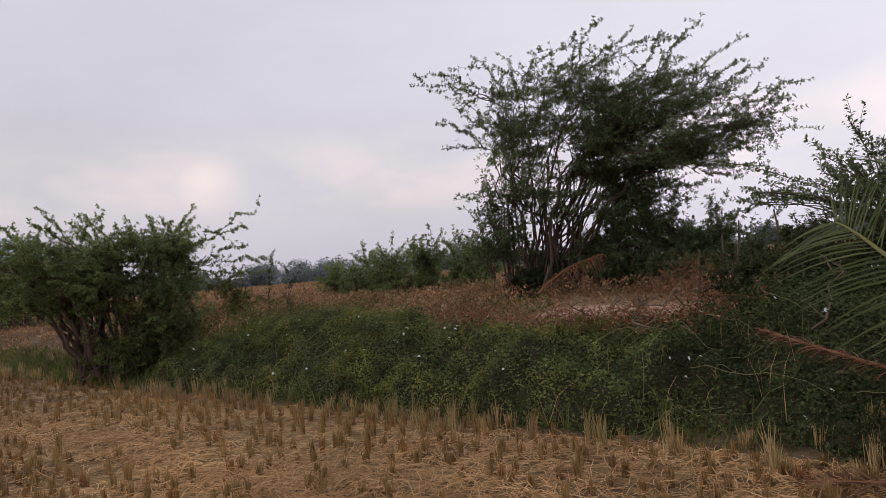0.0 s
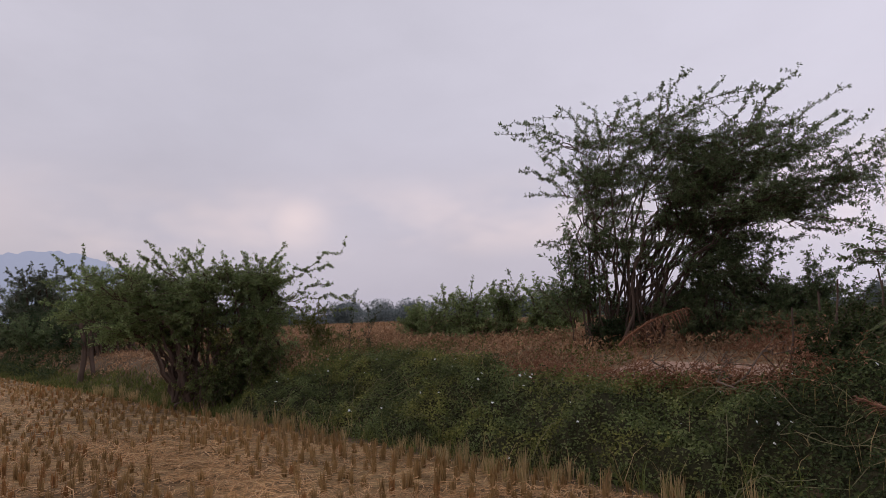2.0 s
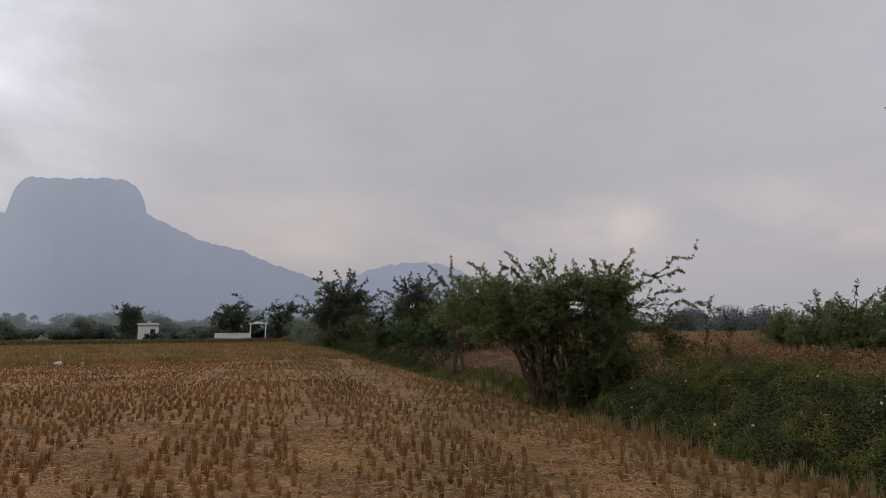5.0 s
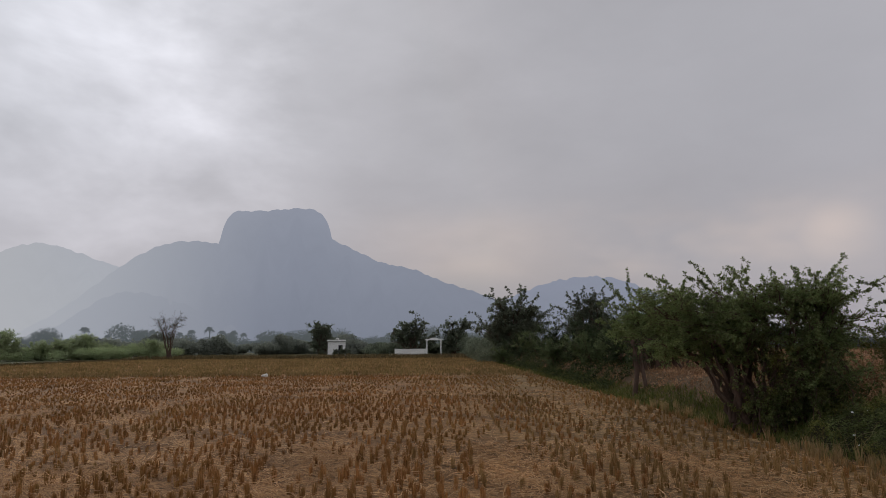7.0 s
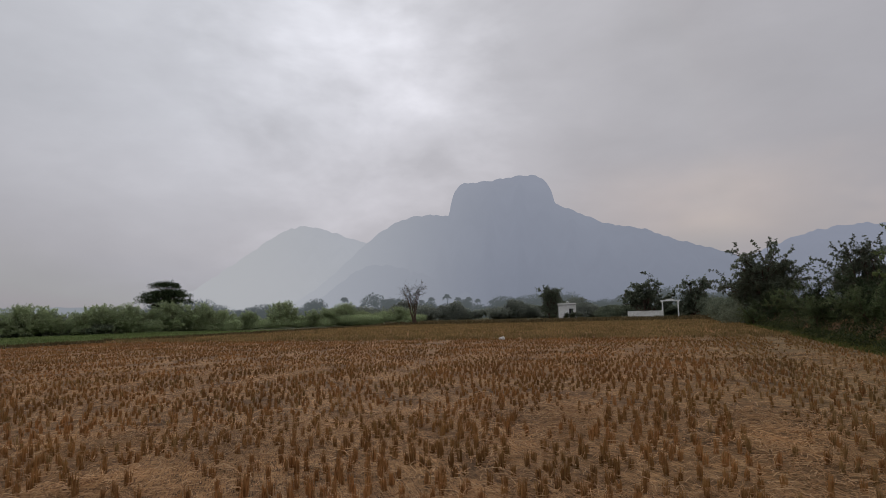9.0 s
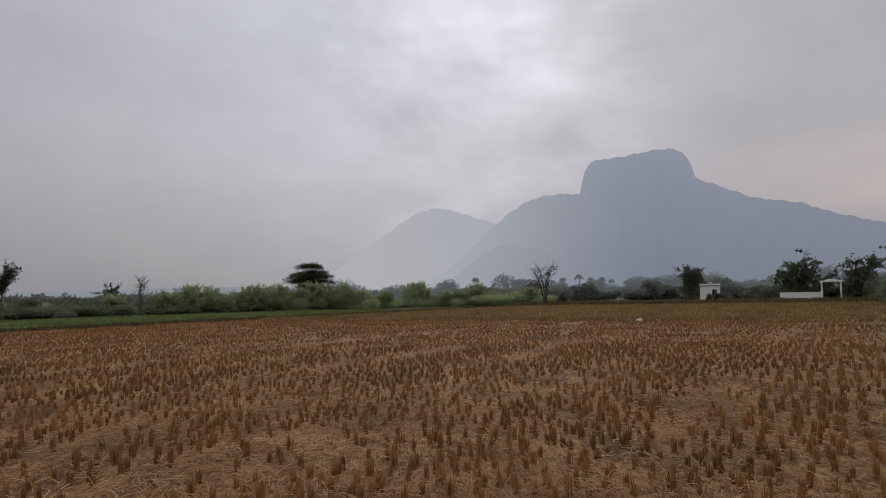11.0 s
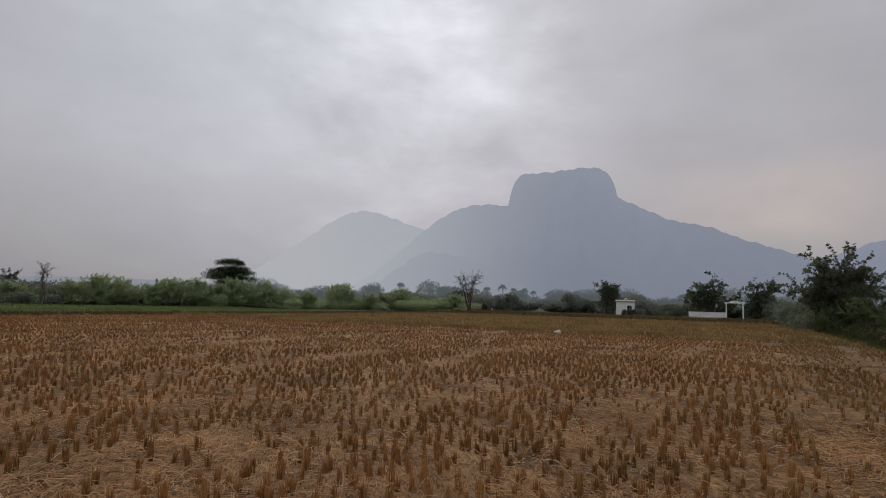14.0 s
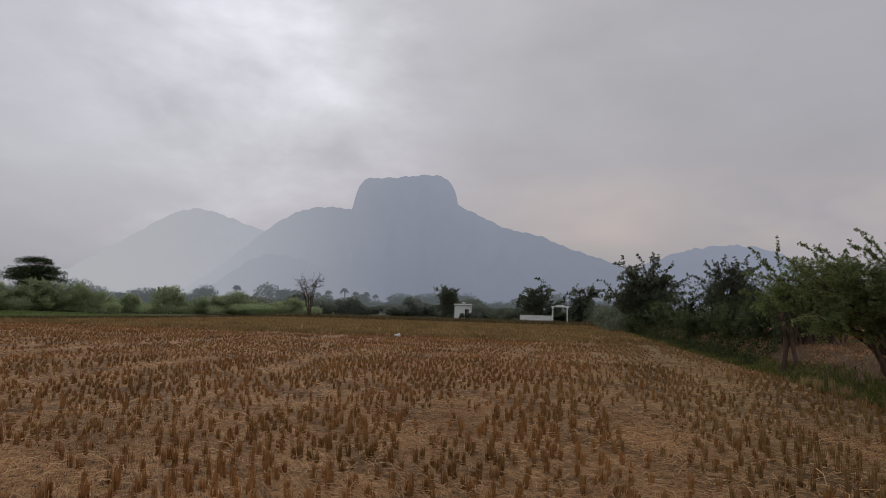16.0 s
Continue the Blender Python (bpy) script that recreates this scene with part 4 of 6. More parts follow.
thorn("thorn_tree", "tall many-stemmed thorn tree with wind-swept feathery green crown on the bank", "tree", (1.44, 10.2),
      [(1.3, 0, 3.2, 1.1, 1.0, 0.4, 15), (2.4, 0, 3.0, 0.8, 0.9, 0.4, 10), (3.0, 0, 2.55, 0.6, 0.8, 0.4, 8), (0.1, 0, 3.2, 0.8, 0.9, 0.4, 10), (1.5, 0, 2.4, 1.0, 0.8, 0.3, 8), (2.5, 0, 2.15, 0.6, 0.7, 0.25, 7), (-0.45, 0, 2.6, 0.35, 0.6, 0.45, 7), (-0.35, 0, 1.6, 0.3, 0.4, 0.5, 5), (0.4, 0, 1.8, 0.5, 0.5, 0.4, 4)],
      [(-1.75, 0, 3.72), (-1.6, 0.1, 3.85), (-1.3, -0.2, 3.5), (-1.35, 0.1, 2.95), (-1.25, 0.2, 2.6), (-1.15, 0.1, 1.75), (-0.7, 0.3, 4.1), (-0.2, 0.1, 4.0), (0.4, 0.2, 4.1), (1.35, 0, 4.4), (0.95, -0.2, 4.15), (1.8, 0.2, 4.1), (2.3, 0, 4.0), (2.9, 0, 4.15), (2.6, -0.3, 3.85), (3.4, -0.2, 3.7),
       (3.55, 0.2, 3.5), (3.75, -0.1, 3.3), (4.35, 0.1, 3.05), (4.1, 0, 2.8), (3.8, 0.2, 2.55), (4.1, 0, 2.25), (3.65, 0.1, 2.05), (3.75, 0, 1.7), (3.4, 0, 1.65), (3.0, 0.2, 1.6), (3.7, -0.2, 2.9), (3.5, 0.2, 3.2)],
      stems=62, stem_r=0.02, root=(0.5, 0.35), limbs=7, limb_len=0.8, twigs=8, twig_len=0.4, clear=0.5, wind=(0.42, 0, 0.02), node=0.034, tuft=4, leaf=(0.042, 0.016), flat=0.25, mats=THORN, seed=3)
tree("climbing_vine", "sparse leafy vine climbing the outer stems of the thorn tree", "vine", (0.95, 10.05),
     [(-0.1, 0, 1.35, 0.3, 0.3, 0.8, 20), (-0.45, 0, 1.0, 0.35, 0.3, 0.45, 11), (0.35, 0.1, 0.7, 0.3, 0.3, 0.6, 9)], stems=5, stem_r=0.012, fork=0.5, root_spread=0.2, twigs=7, twig_len=0.3, per_twig=12, leaf=(0.065, 0.038), mats=(M_BARK, M_LEAF), seed=4, droop=0.2, twig_r=0.004)
thorn("dark_shrub", "low dense dark green shrub beside the thorn tree", "shrub", (3.45, 9.75),
      [(-0.35, 0, 1.25, 0.55, 0.5, 0.4, 14), (0.4, 0, 0.75, 0.5, 0.5, 0.3, 8), (-1.1, 0, 0.7, 0.4, 0.5, 0.3, 7), (1.0, 0, 0.6, 0.5, 0.4, 0.25, 8), (0.0, -0.3, 0.3, 1.2, 0.4, 0.2, 14)],
      [(1.6, 0, 1.0), (1.3, 0, 1.1), (0.7, 0, 1.3), (-0.1, 0, 1.85), (-0.7, 0, 1.8), (0.3, 0, 1.6), (1.0, 0, 1.05), (-1.2, 0, 1.3)],
      stems=52, stem_r=0.014, root=(1.2, 0.4), limbs=8, limb_len=0.4, twigs=6, twig_len=0.28, clear=0.25, wind=(0.1, 0, 0.05), node=0.034, tuft=5, leaf=(0.042, 0.019), flat=0.5, twig_r=0.004, mats=THORN, seed=5)
thorn("thorn_bush", "broad green thorn bush with thick dark trunks on the bank slope", "bush", (-5.45, 11.11),
      [(-0.7, 0, 2.0, 0.95, 0.9, 0.2, 11), (0.45, 0, 2.0, 0.5, 0.7, 0.2, 8), (-1.85, 0, 1.85, 0.75, 0.8, 0.3, 10), (-1.0, -0.5, 1.55, 1.0, 0.5, 0.3, 9), (0.6, -0.2, 1.35, 0.35, 0.45, 0.4, 8), (-2.0, 0.1, 1.35, 0.6, 0.5, 0.3, 5), (0.55, -0.25, 0.75, 0.35, 0.35, 0.4, 7), (-1.5, -0.3, 1.2, 0.9, 0.5, 0.25, 7)],
      [(2.2, 0, 2.62), (1.9, 0.1, 2.3), (2.3, 0, 1.66), (2.25, 0.1, 1.42), (1.9, 0, 1.95), (1.05, 0, 2.7), (0.95, 0.1, 2.5), (-0.45, 0, 2.72), (-0.75, 0.1, 2.6), (-1.4, 0, 2.72), (-1.55, -0.2, 2.5), (0.2, 0, 2.55), (-2.1, 0, 2.5), (-2.6, 0, 2.3), (-2.9, 0.1, 1.95), (-2.8, 0, 1.55), (0.6, 0, 2.45), (0.3, 0.2, 2.5), (-1.0, 0.2, 2.5)],
      stems=60, stem_r=0.034, root=(0.95, 0.4), limbs=8, limb_len=0.5, twigs=7, twig_len=0.32, clear=0.5, wind=(0.0, 0, 0.05), node=0.033, tuft=5, leaf=(0.042, 0.019), flat=0.4, lift=0.95, mats=(M_BARK, M_LEAF_BUSH), seed=8)
thorn("undergrowth", "tangle of dark twigs and leaves round the trunks of the bush", "shrub", (-5.0, 10.6),
      [(0.0, 0, 0.85, 0.5, 0.3, 0.5, 8), (0.35, 0, 0.4, 0.6, 0.35, 0.3, 7), (-0.6, 0.1, 0.35, 0.5, 0.3, 0.3, 6), (-0.25, 0.2, 1.2, 0.5, 0.3, 0.3, 5)], [(0.3, -0.1, 1.35), (-0.1, 0, 1.45), (0.8, 0, 0.9)],
      stems=40, stem_r=0.012, root=(1.1, 0.35), limbs=7, limb_len=0.3, twigs=5, twig_len=0.2, clear=0.25, node=0.035, tuft=4, leaf=(0.042, 0.02), flat=0.8, twig_r=0.003, mats=(M_BARK, M_VINE), seed=6)
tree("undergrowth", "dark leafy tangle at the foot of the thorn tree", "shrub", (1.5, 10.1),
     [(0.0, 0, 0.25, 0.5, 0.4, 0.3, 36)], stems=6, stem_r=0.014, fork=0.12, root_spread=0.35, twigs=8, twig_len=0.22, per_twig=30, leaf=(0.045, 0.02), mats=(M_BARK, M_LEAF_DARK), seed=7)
thorn("background_bush", "green thorn bush behind the bank", "bush", (-12.6, 18.0),
      [(0, 0, 1.8, 1.1, 1.0, 0.6, 10), (0.5, 0, 1.3, 1.0, 0.8, 0.35, 8), (-0.8, 0, 1.35, 0.6, 0.7, 0.4, 5)],
      [(-1.6, 0, 2.95), (-0.9, 0, 3.15), (-1.9, 0, 2.2), (-2.0, 0, 1.6), (0.2, 0, 3.0), (-0.3, 0, 3.1), (0.9, 0, 2.9), (-1.3, 0.2, 2.6)],
      stems=38, stem_r=0.035, root=(0.8, 0.5), limbs=8, limb_len=0.55, twigs=6, twig_len=0.36, clear=0.3, wind=(-0.1, 0, 0.05), node=0.05, tuft=5, leaf=(0.07, 0.032), flat=0.5, mats=(M_BARK, M_LEAF_BUSH), seed=9)
thorn("round_tree", "rounded dark green tree on the bank", "tree", (-22.6, 26.5),
      [(0.2, 0, 2.5, 1.3, 1.1, 0.8, 12), (-1.0, 0, 1.9, 0.8, 0.8, 0.7, 6), (1.1, 0, 1.6, 0.9, 0.8, 0.8, 6), (0.0, -0.4, 1.0, 1.2, 0.5, 0.5, 5)],
      [(-2.0, 0, 2.9), (-2.2, 0, 2.4), (-1.2, 0, 3.5), (2.0, 0, 2.9), (2.3, 0, 2.3), (0.8, 0, 3.8), (-0.2, 0, 3.8), (1.5, 0, 3.4)],
      stems=46, stem_r=0.05, root=(0.5, 0.4), limbs=7, limb_len=0.6, twigs=6, twig_len=0.4, clear=0.3, spare=0.5, wind=(0, 0, 0.03), node=0.075, tuft=5, leaf=(0.1, 0.05), flat=0.6, twig_r=0.008, mats=ROWT, seed=10)
broad = thorn("broad_tree", "broad dark tree with a wide crown on the field edge", "tree", (-43.9, 40.8),
      [(0, 0, 4.2, 2.2, 1.8, 1.3, 14), (-1.9, 0, 2.6, 1.2, 1.2, 1.2, 7), (2.0, 0, 2.6, 1.3, 1.2, 1.2, 7), (0, -0.6, 1.9, 1.8, 0.8, 0.9, 7)],
      [(-3.6, 0, 4.0), (-3.8, 0, 3.0), (-2.4, 0, 5.6), (3.7, 0, 4.2), (3.6, 0, 3.0), (1.4, 0, 6.2), (-0.4, 0, 6.3), (2.6, 0, 5.5)],
      stems=46, stem_r=0.09, root=(0.5, 0.4), limbs=7, limb_len=1.0, twigs=6, twig_len=0.65, clear=0.3, spare=0.5, wind=(0, 0, 0.03), node=0.11, tuft=5, leaf=(0.17, 0.09), flat=0.6, twig_r=0.014, mats=ROWT, seed=12)
broad.scale = (1.03, 1.03, 1.0)
for name, label, at, size, lobes in (
        ("row_tree", "dark round-headed tree behind the compound wall", (-95.5, 65.2), 1.27, [(0, 0, 4.4, 2.0, 1.8, 1.7, 12), (-2.6, 0, 2.6, 1.5, 1.3, 1.3, 6), (2.4, 0, 2.6, 1.3, 1.2, 1.2, 6), (0, 0, 2.0, 2.0, 1.2, 1.0, 8)]),
        ("row_tree", "dark tree beside the gateway", (-90.3, 70.8), 1.3, [(0, 0, 3.4, 1.6, 1.4, 1.4, 10), (0, 0, 1.8, 2.0, 1.2, 1.0, 8)]),
        ("row_tree", "dark rounded tree beside the white house", (-117.0, 57.2), 1.2, [(0, 0, 3.9, 1.5, 1.5, 1.4, 10), (0, 0, 2.0, 1.9, 1.3, 1.2, 8)])):
    ob = thorn(name, label, "tree", at, lobes, stems=24, stem_r=0.1, root=(0.4, 0.4), limbs=6, limb_len=1.2, twigs=6, twig_len=0.7, clear=0.3, wind=(0, 0, 0.03), node=0.17, tuft=5, leaf=(0.24, 0.14), flat=0.8, twig_r=0.018, mats=ROWT, seed=14 + len(lobes) + int(at[1]), group="trees at the field end")
    ob.scale = (size, size, size)
def flat_topped_tree(base, tiers, seed):
    """A bare trunk with spreading limbs that carry level plates of foliage."""
    rng = np.random.default_rng(seed)
    root = tagged(new("flat_topped_tree"), "dark flat-topped tree with tiered crown above the hedge", "tree")
    root.location = (base[0], base[1], on_ground(*base))
    g = Geo()
    t = np.linspace(0, 1, 9)
    top = tiers[0][0]
    tube(g, np.stack([0.12 * np.sin(4 * t), 0.1 * t, -0.2 + (top + 0.1) * t], 1), 0.2 - 0.13 * t, 8)
    lf = Geo()
    for z, r, n in tiers:
        for _ in range(9):
            a, q = rng.uniform(0, 6.283), r * rng.uniform(0.55, 1.0)
            tube(g, arc(rng, (0, 0, z - 0.9), (q * math.cos(a), q * math.sin(a), z - 0.1), 0.05, 6, 0.05, 0.5), np.linspace(0.06, 0.02, 6), 5)
        a = rng.uniform(0, 6.283, n)
        edge = r * (1 + 0.16 * np.sin(3 * a + z) + 0.10 * np.sin(7 * a + 2 * z))
        q = edge * np.sqrt(rng.random(n))
        clump = rng.random(n) < 0.72 + 0.28 * np.sin(2.3 * q * np.cos(a) + z) * np.sin(2.1 * q * np.sin(a))
        a, q = a[clump], q[clump]
        m = len(a)
        at = np.stack([q * np.cos(a), q * np.sin(a), z + 0.22 * (1 - (q / r) ** 2) + 0.04 * q * np.cos(a + 2.1 * z) + rng.normal(0, 0.19, m)], 1)
        leaves(lf, at, rng.normal(0, 1, (m, 3)) * np.array([1, 1, 0.35]), rng.normal(0, 0.4, (m, 3)) + np.array([0, 0, 1.0]), rng.uniform(0.15, 0.34, m), 0.12)
    part("trunk", g.mesh("trunk", M_BARK, True), root)
    part("crown", lf.mesh("crown", M_LEAF_DARK), root)


flat_topped_tree((-94.5, -12.5), [(6.3, 1.9, 2600), (5.3, 2.7, 3000), (4.8, 3.3, 4200), (4.15, 3.4, 4200), (3.4, 2.0, 1800)], 17)
tree("sparse_tree", "thin tree with a sparse dark crown beside the hedge", "tree", (-69.2, -41.1),
     [(-0.9, 0, 4.4, 1.3, 1.2, 1.0, 20), (0.9, 0, 5.1, 0.9, 0.9, 0.7, 14), (-1.6, 0, 3.4, 0.8, 0.8, 0.5, 8)], stems=1, stem_r=0.15, fork=2.2, twigs=6, twig_len=0.8, per_twig=9, leaf=(0.24, 0.15), mats=(M_BARK, M_LEAF_DARK), seed=18, twig_r=0.02)
thorn("bare_tree", "nearly leafless dark tree standing before the far woods", "tree", (-92.4, 22.4),
      [(-0.9, 0, 4.9, 0.9, 0.9, 0.5, 5), (0.8, 0, 5.1, 0.9, 0.9, 0.5, 5), (0.1, 0, 3.3, 0.6, 0.6, 0.5, 2)], stems=9, stem_r=0.085, root=(0.12, 0.12), limbs=7, limb_len=1.3, twigs=6, twig_len=0.7, clear=0.4, wind=(0, 0, 0.35), node=0.9, tuft=1, leaf=(0.16, 0.07), flat=0.8, lift=0.75, twig_r=0.015, mats=(M_BARK, M_LEAF_DARK), seed=19)
thorn("bare_shrub", "pale bare shrub standing above the scrub", "shrub", (-70.4, -27.6),
      [(0, 0, 3.4, 0.5, 0.5, 0.5, 1)], stems=7, stem_r=0.05, root=(0.3, 0.2), limbs=5, limb_len=0.9, twigs=5, twig_len=0.5, clear=0.4, wind=(0, 0, 0.5), node=0.5, tuft=1, leaf=(0.1, 0.05), flat=0.9, twig_r=0.013, mats=(M_BARK_GREY, M_LEAF_FAR), seed=22)
thorn("hedge_tree", "small round grey-green tree beyond the paddy", "tree", (-92.0, -40.0),
      [(0, 0, 3.2, 1.1, 1.0, 0.8, 1), (0, 0, 1.8, 1.2, 1.0, 0.8, 1)], stems=14, stem_r=0.07, root=(0.2, 0.2), limbs=6, limb_len=0.9, twigs=5, twig_len=0.5, clear=0.35, node=0.15, tuft=5, leaf=(0.2, 0.11), flat=0.8, twig_r=0.014, mats=(M_BARK, M_LEAF_MID), seed=23)

# shrubs behind the bank, between bush and tree
for k, (x, y, s, seed) in enumerate([(-2.0, 15.2, 0.95, 61), (-1.2, 14.4, 1.05, 62), (-0.4, 15.4, 1.2, 63), (0.3, 14.2, 1.0, 64), (-2.7, 15.8, 0.7, 65), (0.9, 15.6, 1.1, 66)]):
    thorn("field_shrub", "loose green shrub among the dry grass", "shrub", (x, y), spare=0.45, lobes=[(0, 0, 0.75 * s, 0.45 * s, 0.4, 0.3 * s, 6), (0, 0, 0.3 * s, 0.6 * s, 0.4, 0.25 * s, 6)], shoots=[(0.4, 0, 1.25 * s), (-0.3, 0, 1.2 * s), (0.05, 0, 1.4 * s)], stems=16, stem_r=0.014, root=(0.3, 0.25),
          limbs=6, limb_len=0.35, twigs=5, twig_len=0.26, clear=0.25, node=0.045, tuft=4, leaf=(0.055, 0.026), flat=0.7, mats=(M_BARK, M_LEAF_BUSH), seed=seed, group="shrubs behind the bank")
thorn("olive_weed", "tall olive weed standing beside the thorn bush", "weed", (-4.3, 12.4), [(0, 0, 0.7, 0.4, 0.3, 0.3, 4), (0.3, 0, 0.3, 0.5, 0.3, 0.2, 4)], [(0.1, 0, 1.1), (-0.3, 0, 1.0)], stems=12, stem_r=0.01, root=(0.35, 0.2), limbs=5, limb_len=0.3, twigs=4, twig_len=0.2, clear=0.25,
      node=0.05, tuft=4, leaf=(0.05, 0.02), flat=0.8, twig_r=0.003, mats=(M_STEM, M_GRASS), seed=67)
for k, (x, y, tips) in enumerate([(-3.3, 11.6, [(0.15, 0, 1.25), (0.05, 0, 0.8)]), (-2.95, 11.7, [(-0.02, 0, 0.95), (0.25, 0, 0.9), (0.1, 0, 0.7)])]):
    thorn("weed_sprig", "thin dark weed sprig standing out of the grass", "weed", (x, y), [(0, 0, 0.35, 0.06, 0.05, 0.1, 1)], tips, stems=3, stem_r=0.006, root=(0.03, 0.03), limbs=2, limb_len=0.15, twigs=1, twig_len=0.1, clear=0.5,
          node=0.05, tuft=2, leaf=(0.05, 0.02), flat=0.9, twig_r=0.003, mats=(M_BARK, M_LEAF_DARK), seed=68 + k, group="weed sprigs")
for k, (x, y, s0) in enumerate([(3.05, 6.35, 0.5), (3.7, 6.2, 0.72), (4.3, 5.9, 0.8), (3.5, 7.0, 0.62), (4.2, 6.9, 0.8)]):
    tree("flowering_shrub", "loose olive green shrub at the end of the bank", "shrub", (x, y), [(0, 0, 0.6 * s0, 0.5, 0.42, 0.4 * s0, 34)], stems=4, stem_r=0.012, fork=0.2, root_spread=0.2, twigs=8, twig_len=0.24,
         per_twig=36, leaf=(0.038, 0.021), mats=(M_BARK, M_SHRUB_LEAF), seed=160 + k, group="shrubs at the bank end", shoots=[(0.3, 0, 1.3 * s0), (-0.3, 0, 1.15 * s0)])
tree("leaning_tree", "thin leafy tree reaching out over the shrubs", "tree", (5.5, 7.4),
     [(-0.3, 0, 1.35, 0.9, 0.7, 0.5, 22), (-1.3, 0.2, 1.2, 0.5, 0.5, 0.25, 6), (0.6, 0, 1.7, 0.8, 0.7, 0.6, 16)], stems=3, stem_r=0.04, fork=0.5, root_spread=0.2, twigs=7, twig_len=0.42, per_twig=26, leaf=(0.055, 0.03),
     mats=THORN, seed=21, shoots=[(-2.1, 0, 1.75), (-1.7, 0, 1.3), (-0.5, 0, 2.0)])
for k, (u, v, s, seed) in enumerate([(27.0, 6.0, 1.0, 71), (30.0, 6.4, 1.2, 72), (24.0, 6.6, 0.8, 73), (33.0, 5.6, 0.9, 74), (40.0, 6.5, 1.1, 75), (48.0, 6.0, 1.0, 76), (55.0, 5.0, 1.0, 77), (36.0, 6.2, 1.3, 80), (28.5, 7.6, 1.3, 171), (44.0, 6.2, 1.4, 172), (51.5, 6.0, 1.4, 173), (32.0, 7.4, 1.4, 174), (25.5, 7.8, 1.2, 175), (58.0, 6.0, 1.3, 176)]):
    p = plan(u, v)
    tree("bank_shrub", "low olive green shrub on the bank", "shrub", (p[0], p[1]), [(0, 0, 0.85 * s, 1.1 * s, 0.9 * s, 0.7 * s, 22)], stems=3, stem_r=0.03, fork=0.35, root_spread=0.2, twigs=6, twig_len=0.5,
         per_twig=48, leaf=(0.085, 0.04), mats=(M_BARK, M_LEAF_DARK if k % 3 else M_LEAF), seed=seed, group="shrubs along the bank")

# hedge of pale thorn bushes beyond the paddy: three kinds, repeated
hedge = [tree("hedge_bush", "feathery pale green thorn bush in the hedge", "bush", (-95.0 + k, -8.0 + 4 * k), [(0, 0, 2.0, 2.6, 2.2, 1.4, 60 + 6 * k), (0.3, 0, 0.9, 3.0, 2.4, 0.8, 40), (1.2 - k, 0, 2.9, 1.2, 1.2, 0.7, 16)], stems=3, stem_r=0.07, fork=0.6, root_spread=0.5,
              twigs=7, twig_len=0.8, per_twig=30, leaf=(0.20, 0.075), mats=(M_BARK, M_LEAF_HEDGE), seed=81 + k, group="hedge", twig_r=0.014, wind=(0.1, 0, 0.1), flat=0.6, shoots=[(1.6, 0, 3.5), (-1.2, 0, 3.6)]) for k in range(3)]
rng = np.random.default_rng(90)
us = list(np.arange(46, 102, 2.7))
for k, u in enumerate(us):
    v = np.interp(u, (20, 40, 50, 60, 71, 81, 100), (-73, -70, -68, -65, -60.5, -55.5, -43)) + rng.normal(0, 0.8)
    p = plan(u, v)
    s = rng.choice([0.78, 0.9, 1.0, 1.1]) * (0.9 if u > 85 else 1.0)
    m = pose(p[0], p[1], float(ground_z(u, v)), 0, 0, rng.uniform(0, 360)) @ Matrix.Scale(s, 4)
    if k < 3:
        hedge[k].matrix_basis = m
    else:
        copy_thing(hedge[k % 3], m)
for u, v, s in ((42, -72, 0.9), (30, -75, 0.72), (25, -74, 0.68), (20, -74.5, 0.72), (36, -76, 0.6)):
    p = plan(u, v)
    copy_thing(hedge[int(u) % 3], pose(p[0], p[1], 0, 0, 0, rng.uniform(0, 360)) @ Matrix.Scale(s, 4))


def woods(name, label, mat, seed, spots, leaf):
    """Far woods as one mass of clumps, too far to count."""
    rng = np.random.default_rng(seed)
    g = Geo()
    for az, d, h, wd in spots:
        c = np.array([-math.sin(radians(az)) * d, math.cos(radians(az)) * d, 0.0])
        for _ in range(rng.integers(3, 6)):
            r = np.array([wd * rng.uniform(0.3, 0.6), wd * rng.uniform(0.3, 0.6), h * rng.uniform(0.25, 0.42)])
            q = c + np.array([rng.normal(0, wd * 0.3), rng.normal(0, wd * 0.3), h * rng.uniform(0.16, 0.68)])
            n = 620
            e = unit(rng.normal(0, 1, (n, 3))) * (rng.random(n) ** 0.4)[:, None]
            leaves(g, q + e * r, rng.normal(0, 1, (n, 3)), rng.normal(0, 1, (n, 3)), leaf * rng.uniform(0.6, 1.4, n), leaf * 0.6 * rng.uniform(0.6, 1.3, n))
        tube(g, [c + (0, 0, -0.2), c + (0, 0, h * 0.6)], [0.16, 0.1], 5)
    tagged(new(name, g.mesh(name, mat)), label, "woods", kind="stuff")


rng = np.random.default_rng(94)
spots = []
for u in np.arange(16, 101, 1.6):
    v = np.interp(u, (20, 40, 50, 60, 71, 81, 100), (-73, -70, -68, -65, -60.5, -55.5, -43)) + rng.normal(-0.5, 1.0)
    p = plan(u, v)
    spots.append((math.degrees(math.atan2(-p[0], p[1])), math.hypot(p[0], p[1]), rng.uniform(1.5, 2.3), rng.uniform(2.5, 4.0)))
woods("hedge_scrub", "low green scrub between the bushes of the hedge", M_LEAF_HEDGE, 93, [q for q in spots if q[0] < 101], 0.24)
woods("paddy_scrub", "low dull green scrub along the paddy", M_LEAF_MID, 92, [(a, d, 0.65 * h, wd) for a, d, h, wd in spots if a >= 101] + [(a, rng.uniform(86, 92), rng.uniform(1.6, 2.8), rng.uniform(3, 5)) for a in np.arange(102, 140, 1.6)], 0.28)
